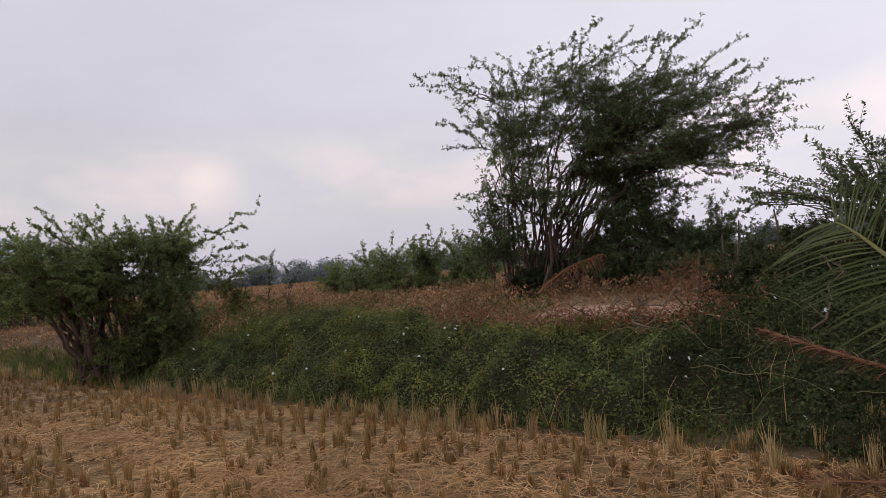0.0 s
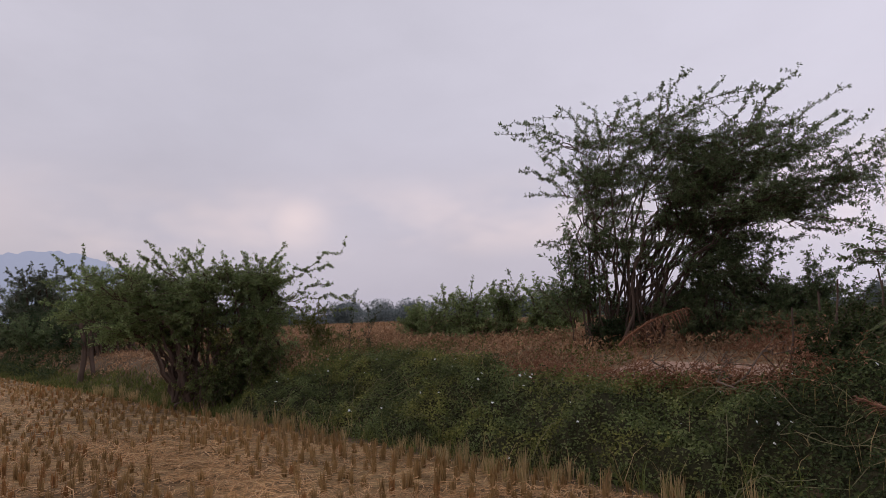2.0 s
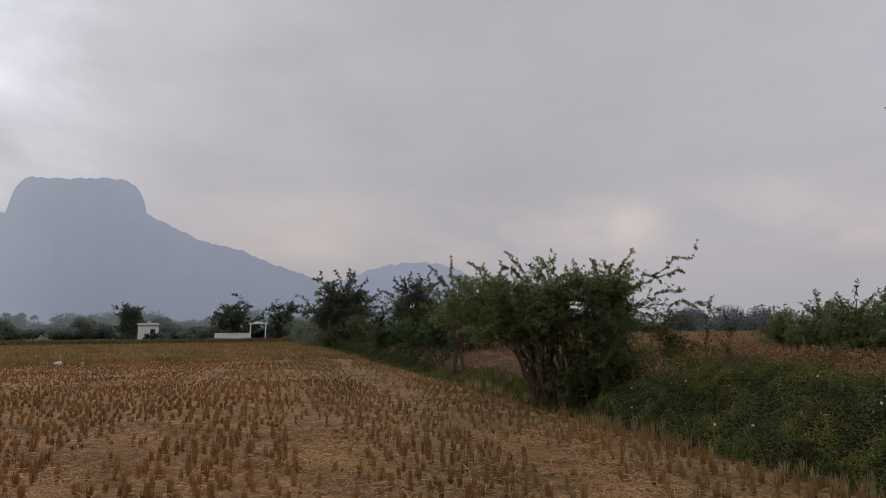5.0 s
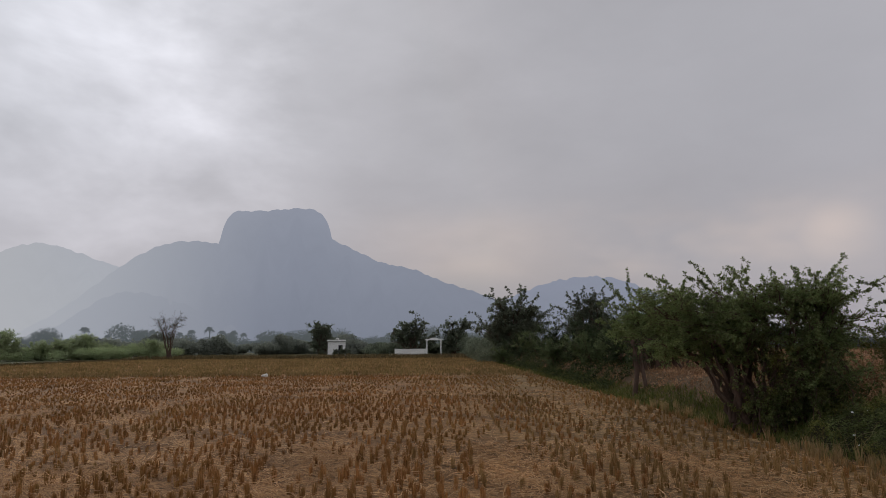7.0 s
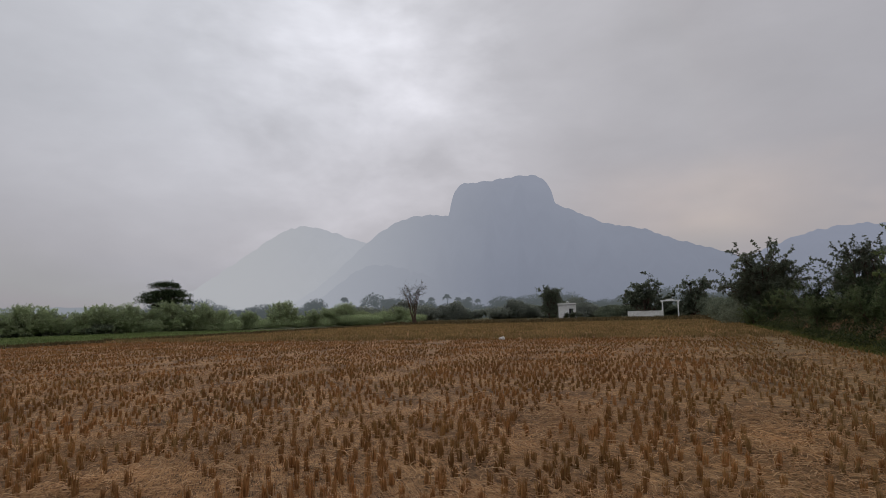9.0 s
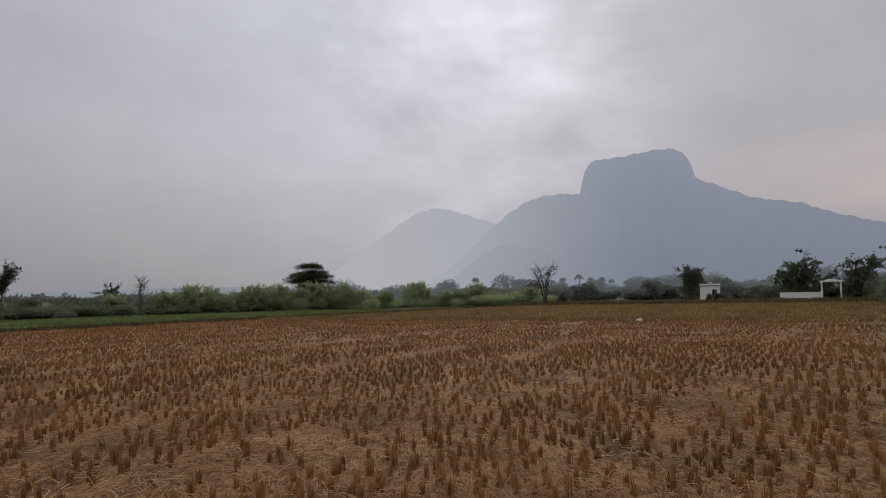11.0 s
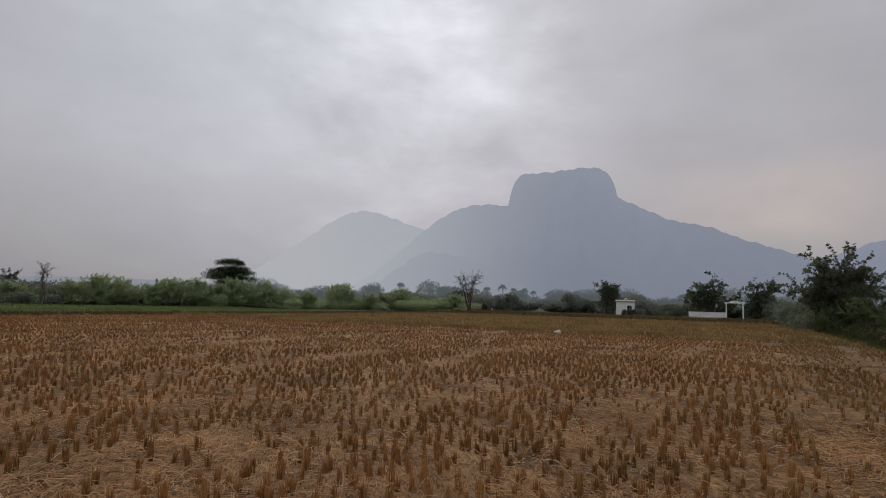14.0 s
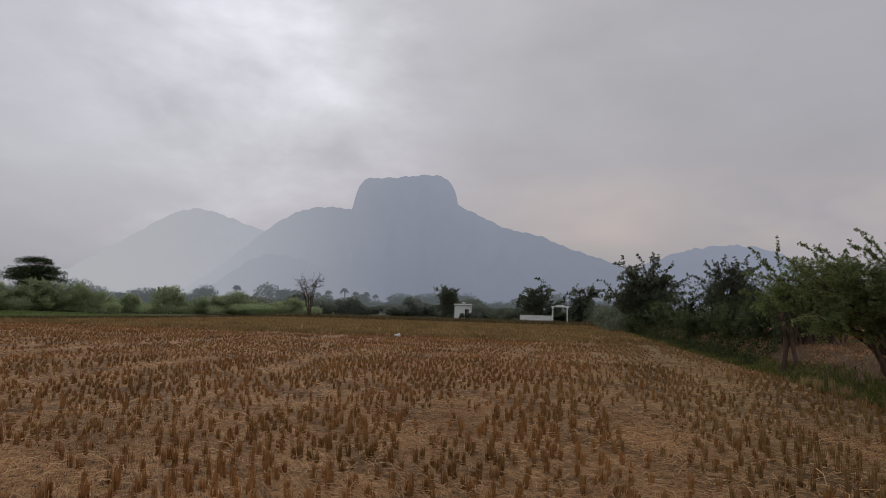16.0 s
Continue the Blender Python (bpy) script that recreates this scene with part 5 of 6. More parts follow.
bank_end = [plan(u, rng.uniform(4.6, 7.5)) for u in np.arange(60, 112, 2.0)]
woods("bank_end_scrub", "low olive scrub along the far end of the bank", M_LEAF_MID, 89, [(math.degrees(math.atan2(-p[0], p[1])), math.hypot(p[0], p[1]), rng.uniform(2.2, 3.4), rng.uniform(2, 3.5)) for p in bank_end], 0.22)
woods("field_end_scrub", "dark low scrub behind the compound wall", M_LEAF_MID, 91, [(a, rng.uniform(118, 126), rng.uniform(2.0, 3.2), rng.uniform(3, 5)) for a in np.arange(46, 59.5, 1.1)], 0.3)
rng = np.random.default_rng(95)
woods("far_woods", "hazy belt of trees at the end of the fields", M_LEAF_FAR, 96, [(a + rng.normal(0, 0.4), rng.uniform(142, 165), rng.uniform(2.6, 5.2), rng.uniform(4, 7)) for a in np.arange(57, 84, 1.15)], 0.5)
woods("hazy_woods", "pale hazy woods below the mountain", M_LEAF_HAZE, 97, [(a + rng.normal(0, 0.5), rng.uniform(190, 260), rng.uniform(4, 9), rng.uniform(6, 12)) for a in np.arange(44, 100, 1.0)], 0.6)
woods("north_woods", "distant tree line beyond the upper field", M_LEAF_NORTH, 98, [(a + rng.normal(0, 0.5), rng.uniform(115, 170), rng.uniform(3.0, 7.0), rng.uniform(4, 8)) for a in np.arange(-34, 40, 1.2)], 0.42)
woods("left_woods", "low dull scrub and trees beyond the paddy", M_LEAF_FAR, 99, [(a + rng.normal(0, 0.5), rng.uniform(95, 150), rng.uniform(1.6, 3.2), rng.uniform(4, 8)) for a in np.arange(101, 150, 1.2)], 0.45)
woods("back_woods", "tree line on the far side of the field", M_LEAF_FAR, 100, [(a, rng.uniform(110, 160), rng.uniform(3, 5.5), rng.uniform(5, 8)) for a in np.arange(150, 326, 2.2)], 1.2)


def palm(seed, label, mats, height=8.0, fronds=14, length=2.0, leaflets=14, lw=0.09):
    rng = np.random.default_rng(seed)
    root = tagged(new("coconut_palm"), label, "palm", "far palms")
    t = np.linspace(0, 1, 8)
    g = Geo()
    tube(g, np.stack([0.4 * t ** 2, 0.1 * t, height * t - 0.1], 1), 0.16 - 0.07 * t, 7)
    part("trunk", g.mesh("trunk", mats[0], True), root)
    top = np.array([0.4, 0.1, height - 0.1])
    for f in range(fronds):
        a, e = 2 * np.pi * f / fronds + rng.normal(0, 0.15), rng.uniform(-0.7, 1.35)
        h = np.array([math.cos(a), math.sin(a), 0])
        t = np.linspace(0, 1, 7)[:, None]
        pts = top + h * length * t * math.cos(e) + np.array([0, 0, 1.0]) * (length * t * math.sin(e) - length * 0.55 * t ** 2)
        g = Geo()
        tube(g, pts, np.linspace(0.03, 0.008, 7), 4)
        i = np.repeat(np.linspace(0.1, 1, leaflets), 2)
        p = np.stack([np.interp(i, t[:, 0], pts[:, c]) for c in range(3)], 1)
        side = np.cross(h, (0, 0, 1.0)) * np.tile((1, -1), leaflets)[:, None]
        leaves(g, p, side + h * 0.5 - np.array([0, 0, 0.6]), np.tile((0, 0, 1.0), (len(p), 1)), length * 0.4 * np.sin(np.pi * np.clip(i * 0.85 + 0.12, 0, 1)), lw)
        part("frond", g.mesh("frond", mats[1]), root)
    return root


# trunk and fronds both glow in the painted haze colour
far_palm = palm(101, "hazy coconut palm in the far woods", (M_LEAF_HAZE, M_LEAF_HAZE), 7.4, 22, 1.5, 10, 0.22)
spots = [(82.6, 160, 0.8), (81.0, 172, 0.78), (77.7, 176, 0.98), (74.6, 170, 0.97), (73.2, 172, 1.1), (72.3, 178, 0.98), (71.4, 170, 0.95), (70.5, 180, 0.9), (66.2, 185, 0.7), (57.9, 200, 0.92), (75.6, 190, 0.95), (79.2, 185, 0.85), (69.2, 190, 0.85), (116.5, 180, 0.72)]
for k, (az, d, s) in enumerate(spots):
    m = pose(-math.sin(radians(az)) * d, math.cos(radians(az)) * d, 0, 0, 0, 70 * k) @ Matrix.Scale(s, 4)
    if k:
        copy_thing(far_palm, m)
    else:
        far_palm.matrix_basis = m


# ---- old posts at the bank, coconut fronds, sticks ----
def old_posts():
    rng = np.random.default_rng(110)
    root = tagged(new("tree_stump"), "two weathered grey trunks overgrown with twigs on the bank", "stump")
    root.location = (-11.65, 15.45, on_ground(-11.65, 15.45))
    for dx, dy, h, r in ((-0.12, -0.02, 1.55, 0.065), (0.16, 0.05, 1.4, 0.055)):
        g = Geo()
        t = np.linspace(0, 1, 9)
        tube(g, np.stack([dx + 0.05 * np.sin(5 * t + dx * 9) - dx * 0.3 * t, dy + 0.04 * np.sin(4 * t), -0.15 + (h + 0.15) * t], 1), r * (1.15 - 0.35 * t + 0.08 * np.sin(17 * t)), 9)
        part("trunk", g.mesh("trunk", M_BARK, True), root)
    g, lf = Geo(), Geo()
    for k in range(26):
        a, z0 = rng.uniform(0, 6.28), rng.uniform(0.9, 1.5)
        p0 = np.array([rng.normal(0, 0.1), rng.normal(0, 0.06), z0])
        tp = arc(rng, p0, p0 + np.array([math.cos(a) * 0.5, math.sin(a) * 0.4, rng.uniform(-0.15, 0.4)]), 0.1, 5, 0.1)
        tube(g, tp, np.linspace(0.012, 0.004, 5), 4)
        n = 16
        i = rng.integers(1, 5, n)
        leaves(lf, tp[i] + rng.normal(0, 0.04, (n, 3)), rng.normal(0, 1, (n, 3)), rng.normal(0, 1, (n, 3)), 0.08, 0.04)
    part("twig_tangle", g.mesh("twig_tangle", M_BARK, True), root)
    part("foliage", lf.mesh("foliage", M_LEAF_DARK), root)


old_posts()


def coconut_frond(rib, mats, pairs, leaflet, droop, seed, parent, label, width=0.03, ragged=0.0, facing_to=(0, 0, 1.0), sweep=0.0):
    """rib: bent line of the midrib from butt to tip; leaflets on both sides, longest in the middle."""
    rng = np.random.default_rng(seed)
    rib = np.asarray(rib, float)
    tt = np.linspace(0, 1, len(rib))
    s = np.linspace(0, 1, 24)
    fine = np.stack([np.interp(s, tt, rib[:, c]) for c in range(3)], 1)
    for _ in range(6):
        fine[1:-1] = (fine[:-2] + fine[1:-1] * 2 + fine[2:]) / 4
    inv = Matrix.Translation(-Vector(parent.location))
    g = Geo()
    tube(g, fine, np.linspace(0.026, 0.005, 24), 7)
    frond = part("frond", g.mesh("frond", mats[0], True), parent, label, at=inv)
    tan = unit(np.gradient(fine, axis=0))
    for side in (1, -1):
        g = Geo()
        for q in np.linspace(0.25, 1, pairs):
            i = min(int(q * 23), 22)
            p = fine[i] + (fine[i + 1] - fine[i]) * (q * 23 - i if q < 1 else 1)
            t = tan[i]
            across = unit(np.cross(t, facing_to)) * side
            upn = np.cross(across, t) * side
            ln = leaflet * (0.35 + 0.65 * math.sin(math.pi * min(1, 0.18 + q * 0.72))) * rng.uniform(0.85, 1.1)
            h = unit(across * 0.85 + t * (0.25 + 0.5 * q + sweep) + rng.normal(0, 0.04 + ragged, 3))
            k = np.linspace(0, 1, 6)[:, None]
            line = p + h * ln * k - np.array([0, 0, 1.0]) * droop * ln * k ** 2 + np.array([0, 0, 0.12]) * ln * k
            wv = unit(np.cross(h, upn + rng.normal(0, 0.2, 3)))
            wd = width * np.array([0.5, 1, 1, 0.8, 0.5, 0.08])[:, None] / 2
            g.add(np.concatenate([line - wv * wd, line + wv * wd]), [[j, j + 1, j + 7, j + 6] for j in range(5)])
        part("leaf_blade", g.mesh("leaf_blade", mats[1]), frond)


young_palm = tagged(new("young_coconut_palm"), "young coconut palm with green and dry brown fronds", "palm")
young_palm.location = (3.45, 3.2, 0.0)
g = Geo()
tube(g, [(0, 0, -0.15), (0, 0, 0.1), (0.02, 0, 0.3), (0.03, 0.02, 0.48)], [0.17, 0.16, 0.13, 0.07], 10)
part("trunk", g.mesh("trunk", M_BARK_GREY, True), young_palm)
GREEN, BROWN = (M_RACHIS, M_FROND), (M_RACHIS_DRY, M_FROND_DRY)
coconut_frond([(3.45, 3.2, 0.4), (3.15, 3.6, 0.8), (2.95, 3.9, 1.12), (2.85, 4.12, 1.36), (2.79, 4.32, 1.53), (2.76, 4.42, 1.58)], GREEN, 30, 0.7, 0.3, 111, young_palm, "green arching frond", 0.013, 0.03, (-0.5, -0.86, 0.12))
coconut_frond([(3.45, 3.2, 0.4), (3.4, 3.7, 1.2), (3.3, 4.15, 1.75), (3.15, 4.5, 2.0)], GREEN, 30, 0.5, 0.25, 112, young_palm, "green rising frond", 0.015)
coconut_frond([(3.45, 3.2, 0.35), (3.0, 3.45, 0.55), (2.6, 3.8, 0.66), (2.38, 4.15, 0.77), (2.2, 4.5, 0.86)], BROWN, 170, 0.17, 0.45, 113, young_palm, "dry red-brown frond", 0.008, 0.4, (0, 0, 1.0), 0.9)
coconut_frond([(3.45, 3.2, 0.2), (2.9, 3.3, 0.14), (2.4, 3.5, 0.1), (2.0, 3.75, 0.06)], BROWN, 34, 0.26, 0.05, 114, young_palm, "dry frond lying on the stubble", 0.018, 0.1)
coconut_frond([(3.45, 3.2, 0.4), (4.0, 3.0, 1.2), (4.5, 2.9, 1.5), (4.9, 2.8, 1.3)], GREEN, 38, 0.6, 0.4, 115, young_palm, "green arching frond", 0.028)


fallen_frond = tagged(new("dry_palm_frond"), "dry brown palm frond leaning at the foot of the thorn tree", "palm frond")
fallen_frond.location = (1.25, 9.0, on_ground(1.25, 9.0))
coconut_frond([(1.3, 9.0, 1.0), (1.42, 9.0, 1.13), (1.77, 9.03, 1.35), (2.26, 9.05, 1.5)], (M_RACHIS_DRY, M_WITHERED), 90, 0.2, 1.5, 116, fallen_frond, "dry brown midrib", 0.007, 0.55, (0, -1.0, 0.3))


def dead_branch(seed, u, v, yaw, ln):
    rng = np.random.default_rng(seed)
    z = float(ground_z(u, v))
    p = plan(u, v)
    root = tagged(new("dead_branch"), "bare dead thorn branch lying on the bank path", "branch", "brushwood")
    root.matrix_basis = pose(p[0], p[1], z + 0.02, 0, 0, yaw)
    g = Geo()
    main = arc(rng, (-ln / 2, 0, 0.03), (ln / 2, 0.1, rng.uniform(0.05, 0.35)), 0.08, 8, 0.25)
    tube(g, main, np.linspace(0.010, 0.004, 8), 5)
    part("limb", g.mesh("limb", M_TWIG, True), root)
    for _ in range(9):
        g = Geo()
        i = rng.integers(1, 7)
        e = main[i] + np.array([rng.uniform(0.05, 0.35), rng.normal(0, 0.2), rng.uniform(-0.02, 0.25)]) * ln * 0.6
        e[2] = max(e[2], 0.01)
        tube(g, arc(rng, main[i], e, 0.05, 5, 0.15), np.linspace(0.0055, 0.002, 5), 4)
        part("twig", g.mesh("twig", M_TWIG, True), root)


def brush_heap(u, v, wide, deep, high, seed, twigs, dry):
    """A heap of cut thorn twigs with their withered red leaves."""
    rng = np.random.default_rng(seed)
    p = plan(u, v, float(ground_z(u, v)))
    root = tagged(new("brush_heap"), "heap of withered red-brown thorn twigs beside the path", "brushwood", "brushwood")
    root.matrix_basis = pose(*p, 0, 0, math.degrees(math.atan2(-0.6, 0.8)))
    g, lf = Geo(), Geo()
    for k in range(twigs):
        a, r = rng.uniform(0, 6.283), math.sqrt(rng.random())
        q = np.array([wide * r * math.cos(a), deep * r * math.sin(a), 0])
        q[2] = high * (1 - r * r) * rng.uniform(0.1, 1.0)
        h = rng.normal(0, 1, 3) * np.array([1, 1, 0.5]) + np.array([0.3, 0, 0.25])
        e = q + unit(h) * rng.uniform(0.15, 0.45)
        e[2] = max(e[2], 0.01)
        tp = arc(rng, q, e, 0.05, 5, 0.15)
        tube(g, tp, np.linspace(0.005, 0.002, 5), 3)
        i = rng.integers(0, 5, dry)
        leaves(lf, tp[i] + rng.normal(0, 0.03, (dry, 3)), rng.normal(0, 1, (dry, 3)), rng.normal(0, 1, (dry, 3)), rng.uniform(0.02, 0.055, dry), 0.014)
    part("twig_tangle", g.mesh("twig_tangle", M_RACHIS_DRY, True), root)
    part("withered_foliage", lf.mesh("withered_foliage", M_WITHERED), root)


brush_heap(1.55, 6.45, 0.42, 0.35, 0.40, 180, 150, 14)
brush_heap(2.3, 6.25, 0.6, 0.3, 0.22, 181, 150, 12)
brush_heap(3.2, 6.2, 0.7, 0.28, 0.18, 182, 150, 12)
brush_heap(4.6, 6.4, 0.8, 0.35, 0.20, 183, 150, 12)
brush_heap(2.2, 8.6, 0.8, 0.5, 0.45, 184, 200, 12)

rng = np.random.default_rng(120)
for k in range(16):
    dead_branch(130 + k, rng.uniform(-2.2, 3.2), rng.uniform(6.25, 7.2), rng.uniform(0, 360), rng.uniform(0.7, 1.5))
for k, (x, y, h, lx) in enumerate([(3.05, 6.7, 0.85, -0.1), (3.2, 6.9, 0.95, 0.03), (3.55, 6.8, 0.9, 0.06), (3.75, 7.0, 1.0, -0.05), (2.75, 7.0, 0.7, 0.08)]):
    g = Geo()
    t = np.linspace(0, 1, 6)
    tube(g, np.stack([lx * t + 0.015 * np.sin(7 * t + k), 0.02 * np.sin(5 * t), -0.1 + (h + 0.1) * t], 1), 0.016 - 0.007 * t, 6)
    ob = tagged(new("stick", g.mesh("stick", M_BARK, True)), "thin dark stick standing in the creeper", "stick", "sticks")
    ob.location = (x, y, on_ground(x, y))


# ---- built things far off ----
def facing(x, y, z=0.0):
    """A pose whose x axis runs to the right and y axis away, as seen from the field."""
    return pose(x, y, z, 0, 0, math.degrees(math.atan2(-x, y)))


def compound_wall():
    root = tagged(new("compound_wall"), "low whitewashed compound wall in three bays with coping", "wall")
    root.matrix_basis = facing(-90.3, 60.9, 0.0)
    for k in range(3):
        x0 = -2.65 + 1.77 * k
        part("panel", bm_mesh(box(bmesh.new(), x0 + 0.1, x0 + 1.67, -0.1, 0.1, -0.2, 1.12, 0.01), "panel", M_WHITE), root)
        part("coping", bm_mesh(box(bmesh.new(), x0 + 0.1, x0 + 1.67, -0.15, 0.15, 1.122, 1.2, 0.015), "coping", M_WHITE), root)
    for k in range(4):
        x0 = -2.65 + 1.77 * k
        part("pier", bm_mesh(box(bmesh.new(), x0 - 0.098, x0 + 0.098, -0.14, 0.14, -0.2, 1.26, 0.015), "pier", M_WHITE), root)


def gateway():
    root = tagged(new("gateway"), "white gateway arch of two posts and a lintel", "gateway")
    root.matrix_basis = facing(-88.0, 64.15, 0.0)
    for x0 in (-1.2, 1.2):
        part("post", bm_mesh(box(bmesh.new(), x0 - 0.1, x0 + 0.1, -0.1, 0.1, -0.2, 2.55, 0.02), "post", M_WHITE), root)
        part("cap", bm_mesh(box(bmesh.new(), x0 - 0.2, x0 + 0.2, -0.2, 0.2, 2.552, 2.65, 0.02), "cap", M_WHITE), root)
    part("lintel", bm_mesh(box(bmesh.new(), -1.5, 1.5, -0.13, 0.13, 2.655, 2.85, 0.02), "lintel", M_WHITE), root)
    bm = bmesh.new()
    arch = [(0.75 * math.cos(a), 0.32 * math.sin(a)) for a in np.linspace(0, math.pi, 13)]
    f = bm.faces.new([bm.verts.new((x, -0.08, 2.855 + 0.7 * z)) for x, z in arch])
    r = bmesh.ops.extrude_face_region(bm, geom=[f])
    bmesh.ops.translate(bm, vec=(0, 0.16, 0), verts=[e for e in r["geom"] if isinstance(e, bmesh.types.BMVert)])
    bmesh.ops.recalc_face_normals(bm, faces=bm.faces)
    part("pediment", bm_mesh(bm, "pediment", M_WHITE), root)


def white_house():
    root = tagged(new("white_house"), "small white flat-roofed house with a roof arch, behind shrubs", "house")
    root.matrix_basis = facing(-111.0, 57.6, 0.0)
    bm = box(bmesh.new(), -1.7, 1.7, 0.0, 3.0, -0.2, 2.6, 0.02)
    part("wall", bm_mesh(bm, "wall", M_WHITE), root)
    part("roof", bm_mesh(box(bmesh.new(), -1.85, 1.85, -0.2, 3.15, 2.603, 2.75, 0.02), "roof", M_CONCRETE), root)
    part("parapet", bm_mesh(box(bmesh.new(), -1.75, 1.75, -0.1, 0.05, 2.755, 3.0, 0.02), "parapet", M_WHITE), root)
    part("parapet", bm_mesh(box(bmesh.new(), -1.84, -1.7, 0.06, 3.0, 2.755, 3.0, 0.02), "parapet", M_WHITE), root)
    # no real recess: a near-black panel paints the dark of the opening
    part("door", bm_mesh(box(bmesh.new(), 0.35, 1.15, -0.03, 0.0, 0.0, 1.95, 0.01), "door", M_DARK), root, "dark panel for the unlit doorway")
    g = Geo()
    a = np.linspace(0, np.pi, 11)
    tube(g, np.stack([0.3 * np.cos(a) + 0.1, 0.3 + 0 * a, 2.75 + 0.55 * np.sin(a)], 1), np.full(11, 0.08), 7)
    part("roof_arch", g.mesh("roof_arch", M_WHITE, True), root)


def utility_pole(x, y, top):
    root = tagged(new("utility_pole"), "slender concrete utility pole with a crossarm and insulators", "pole", "poles")
    root.matrix_basis = facing(x, y, 0.6) @ Matrix.Diagonal((1, 1, top / 3.9, 1))
    g = Geo()
    tube(g, [(0, 0, -0.4), (0, 0, 1.9), (0, 0, 3.9)], [0.15, 0.13, 0.10], 8)
    part("shaft", g.mesh("shaft", M_CONCRETE, True), root)
    part("crossarm", bm_mesh(box(bmesh.new(), -0.6, 0.6, -0.16, -0.1, 3.5, 3.62, 0.01), "crossarm", M_METAL), root)
    for x0 in (-0.5, 0.0, 0.5):
        g = Geo()
        tube(g, [(x0, -0.13, 3.62), (x0, -0.13, 3.7), (x0, -0.13, 3.8), (x0, -0.13, 3.86)], [0.03, 0.06, 0.05, 0.02], 7)
        part("insulator", g.mesh("insulator", M_WHITE, True), root)


def white_sack():
    bm = bmesh.new()
    bmesh.ops.create_icosphere(bm, subdivisions=3, radius=1.0)
    for v in bm.verts:
        c = v.co.copy()
        k = 1 + 0.22 * noise.noise(c * 1.7) + 0.1 * noise.noise(c * 4.0)
        v.co = Vector((c.x * 0.27 * k, c.y * 0.2 * k, max(c.z, -0.55) * 0.17 * k * (1.15 if c.x > 0.2 else 0.8)))
    for f in bm.faces:
        f.smooth = True
    ob = tagged(new("sack", bm_mesh(bm, "sack", M_SACK)), "crumpled white sack lying on the stubble", "sack")
    ob.matrix_basis = facing(-31.25, 11.9, 0.12) @ Matrix.Scale(0.62, 4)


for k, (dx, s0) in enumerate([(-0.2, 0.42), (1.1, 0.5), (2.2, 0.36), (-2.6, 0.34)]):
    m = facing(-109.9, 57.0) @ pose(dx, 0, 0, 0, 0, 60 * k) @ Matrix.Scale(s0, 4)
    ob = tree("house_shrub", "dark green shrub in front of the white house", "shrub", (-109.9, 57.0, 0), [(0, 0, 1.6, 1.4, 1.2, 1.4, 24)], stems=2, stem_r=0.06, fork=0.4, twigs=6, twig_len=0.9, per_twig=24, leaf=(0.3, 0.15), mats=ROWT, seed=150 + k, group="shrubs by the house", twig_r=0.02)
    ob.matrix_basis = m
compound_wall()
gateway()
white_house()
utility_pole(-16.2, 93.7, 3.9)
utility_pole(-4.6, 85.0, 4.0)
white_sack()


# ---- mountains on the horizon ----
def bump(a, c, left, right, power=2.0):
    """1 at c, falling off to both sides (degrees; left is the greater azimuth)."""
    s = np.where(a > c, left, right)
    return np.exp(-np.abs((a - c) / s) ** power)


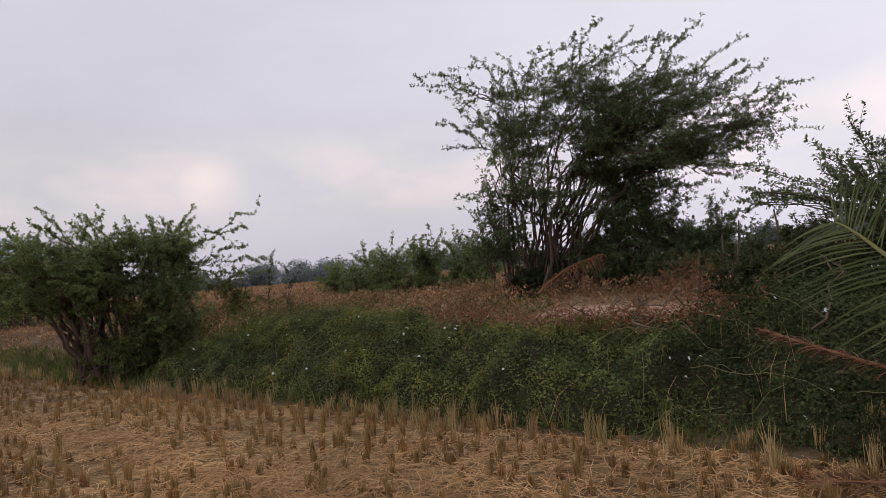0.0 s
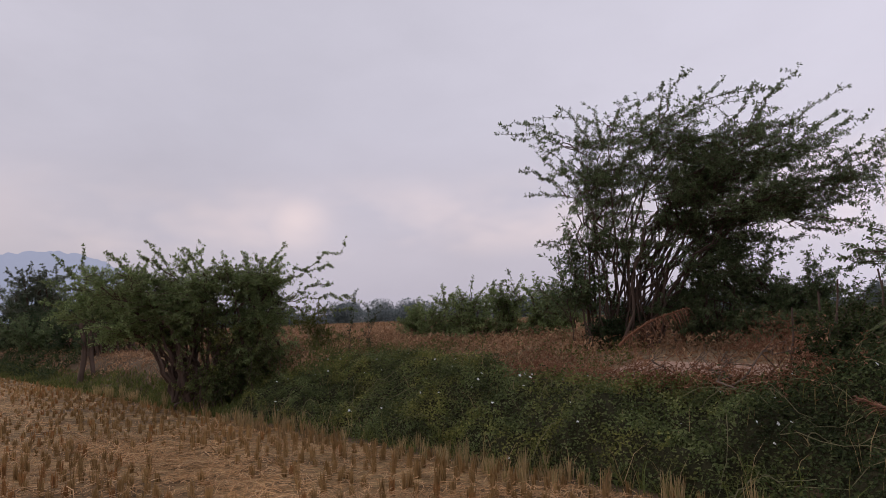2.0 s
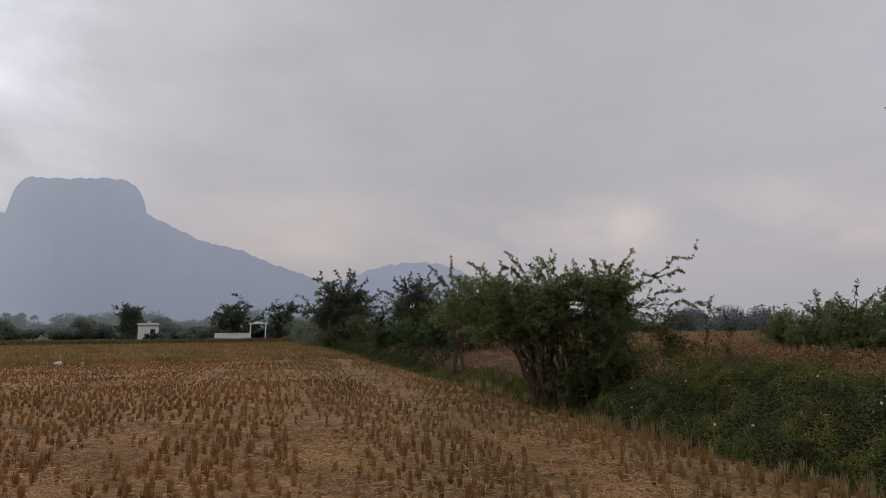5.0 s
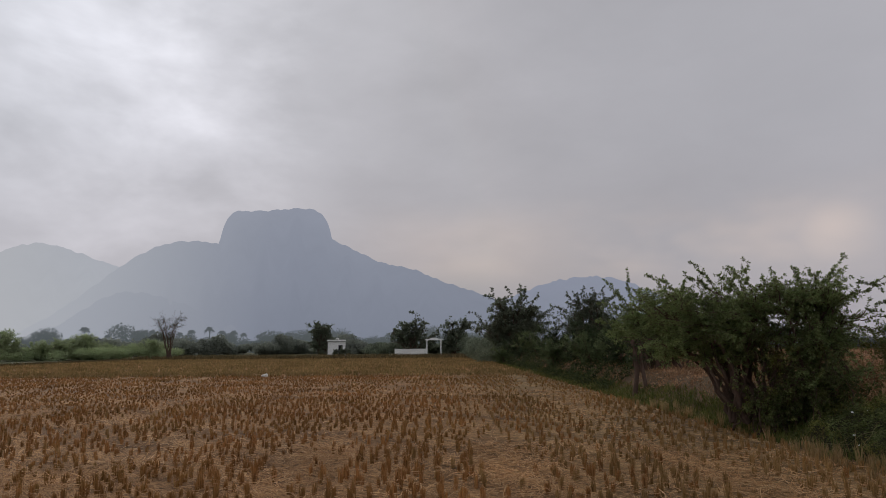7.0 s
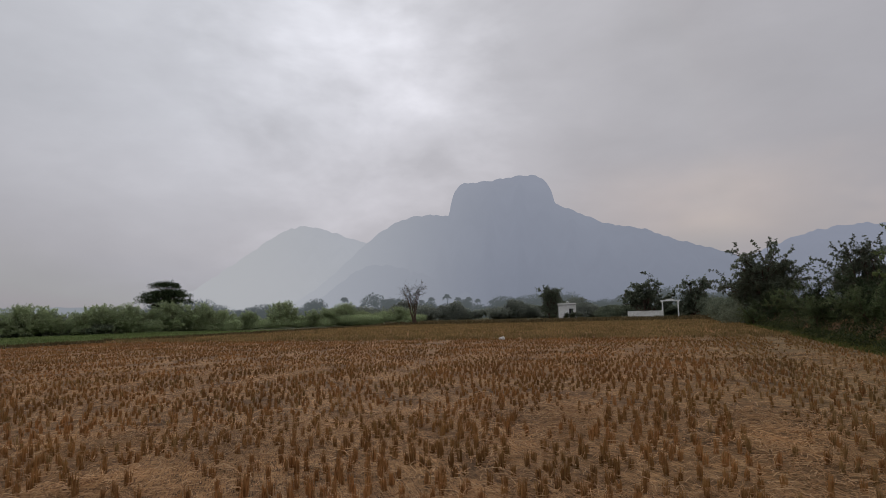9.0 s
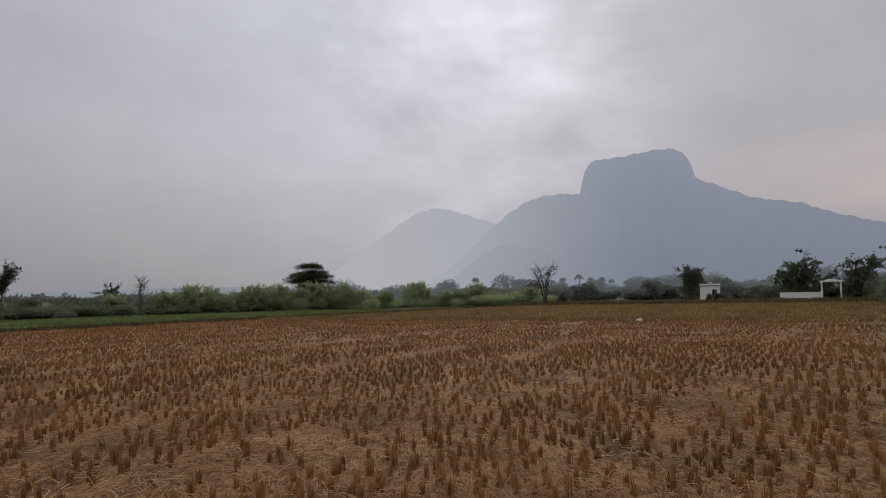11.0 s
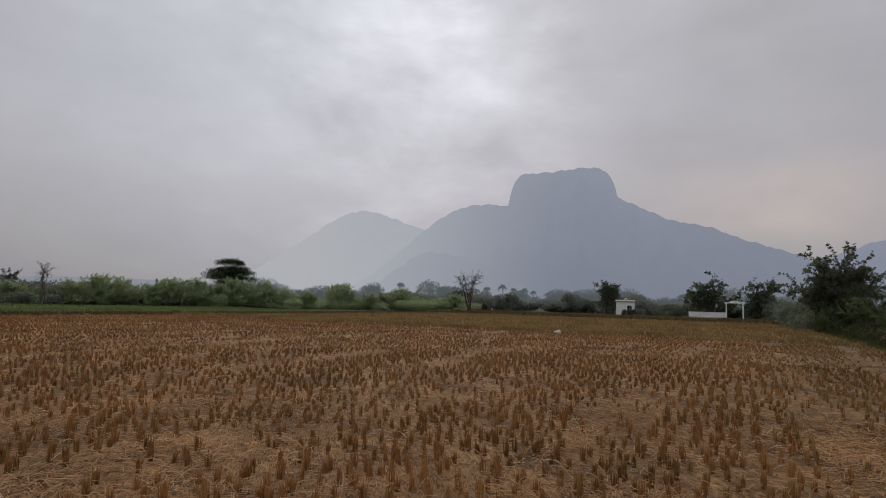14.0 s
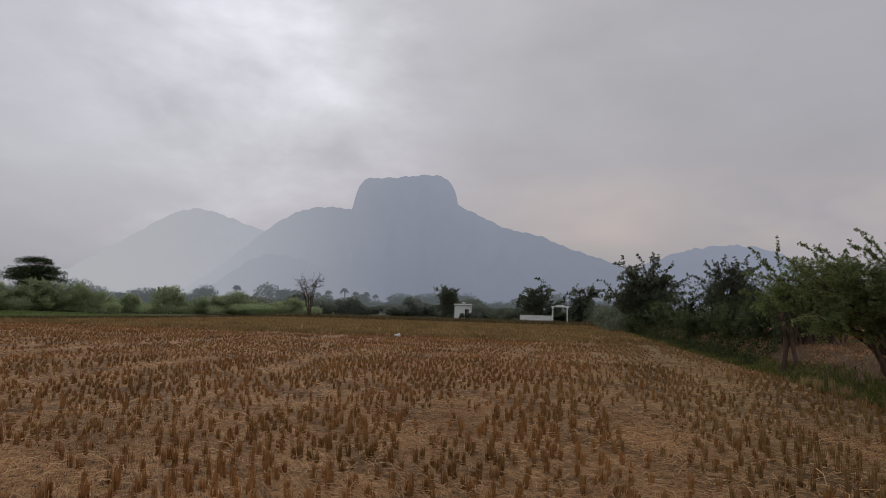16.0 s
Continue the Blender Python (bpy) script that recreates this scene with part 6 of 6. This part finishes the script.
def mountain(name, label, mat, azs, crest, dist, depth, seed, jag=0.1):
    """A ridge whose skyline stands crest(azimuth) degrees over the plain; the slope falls towards the plain in spurs."""
    a = np.arange(azs[0], azs[1], 0.12)
    el = np.maximum(crest(a), 0.02)
    r = np.random.default_rng(seed)
    for k in range(1, 7):
        el = el + jag / k * np.sin(a * (2.0 + 1.9 * k) + r.uniform(0, 6.3)) * np.clip(el / 3, 0, 1)
    rows = np.linspace(0, 1, 14)
    aa, tt = np.meshgrid(a, rows, indexing="ij")
    dd = dist - depth * (1 - tt) * (1 + 0.12 * np.sin(aa * 1.7 + seed) + 0.06 * np.sin(aa * 4.3))
    rib = 1 + 0.16 * np.sin(aa * 2.6 + 3 * tt + seed) * np.sin(np.pi * tt)
    hh = np.tan(np.radians(el))[:, None] * dist * (tt ** 1.25) * np.where(tt < 1, rib, 1.0) - 3 * (1 - tt)
    hh = np.minimum(hh, np.tan(np.radians(el))[:, None] * dd)
    v = np.stack([-np.sin(np.radians(aa)) * dd, np.cos(np.radians(aa)) * dd, hh + 1.5 * tt], -1)
    g = Geo()
    b = len(rows)
    i, j = np.meshgrid(np.arange(len(a) - 1), np.arange(b - 1), indexing="ij")
    g.add(v, np.stack([i * b + j, i * b + j + 1, (i + 1) * b + j + 1, (i + 1) * b + j], -1))
    tagged(new(name, g.mesh(name, mat, True)), label, "mountain", kind="structure")


def massif(a):
    table = 11.85 * np.exp(-np.abs((a - 67.8) / 5.45) ** 12) + 0.5 * bump(a, 65.4, 3.2, 1.6)
    right = np.interp(a, (44, 48.6, 53.0, 55.4, 58.6, 62.8, 64), (2.2, 4.5, 5.95, 7.0, 7.65, 9.6, 9.8)) * (a < 64)
    left = 9.05 * bump(a, 74.4, 9.5, 9.0, 2.4)
    return np.maximum(np.maximum(table, right), left)


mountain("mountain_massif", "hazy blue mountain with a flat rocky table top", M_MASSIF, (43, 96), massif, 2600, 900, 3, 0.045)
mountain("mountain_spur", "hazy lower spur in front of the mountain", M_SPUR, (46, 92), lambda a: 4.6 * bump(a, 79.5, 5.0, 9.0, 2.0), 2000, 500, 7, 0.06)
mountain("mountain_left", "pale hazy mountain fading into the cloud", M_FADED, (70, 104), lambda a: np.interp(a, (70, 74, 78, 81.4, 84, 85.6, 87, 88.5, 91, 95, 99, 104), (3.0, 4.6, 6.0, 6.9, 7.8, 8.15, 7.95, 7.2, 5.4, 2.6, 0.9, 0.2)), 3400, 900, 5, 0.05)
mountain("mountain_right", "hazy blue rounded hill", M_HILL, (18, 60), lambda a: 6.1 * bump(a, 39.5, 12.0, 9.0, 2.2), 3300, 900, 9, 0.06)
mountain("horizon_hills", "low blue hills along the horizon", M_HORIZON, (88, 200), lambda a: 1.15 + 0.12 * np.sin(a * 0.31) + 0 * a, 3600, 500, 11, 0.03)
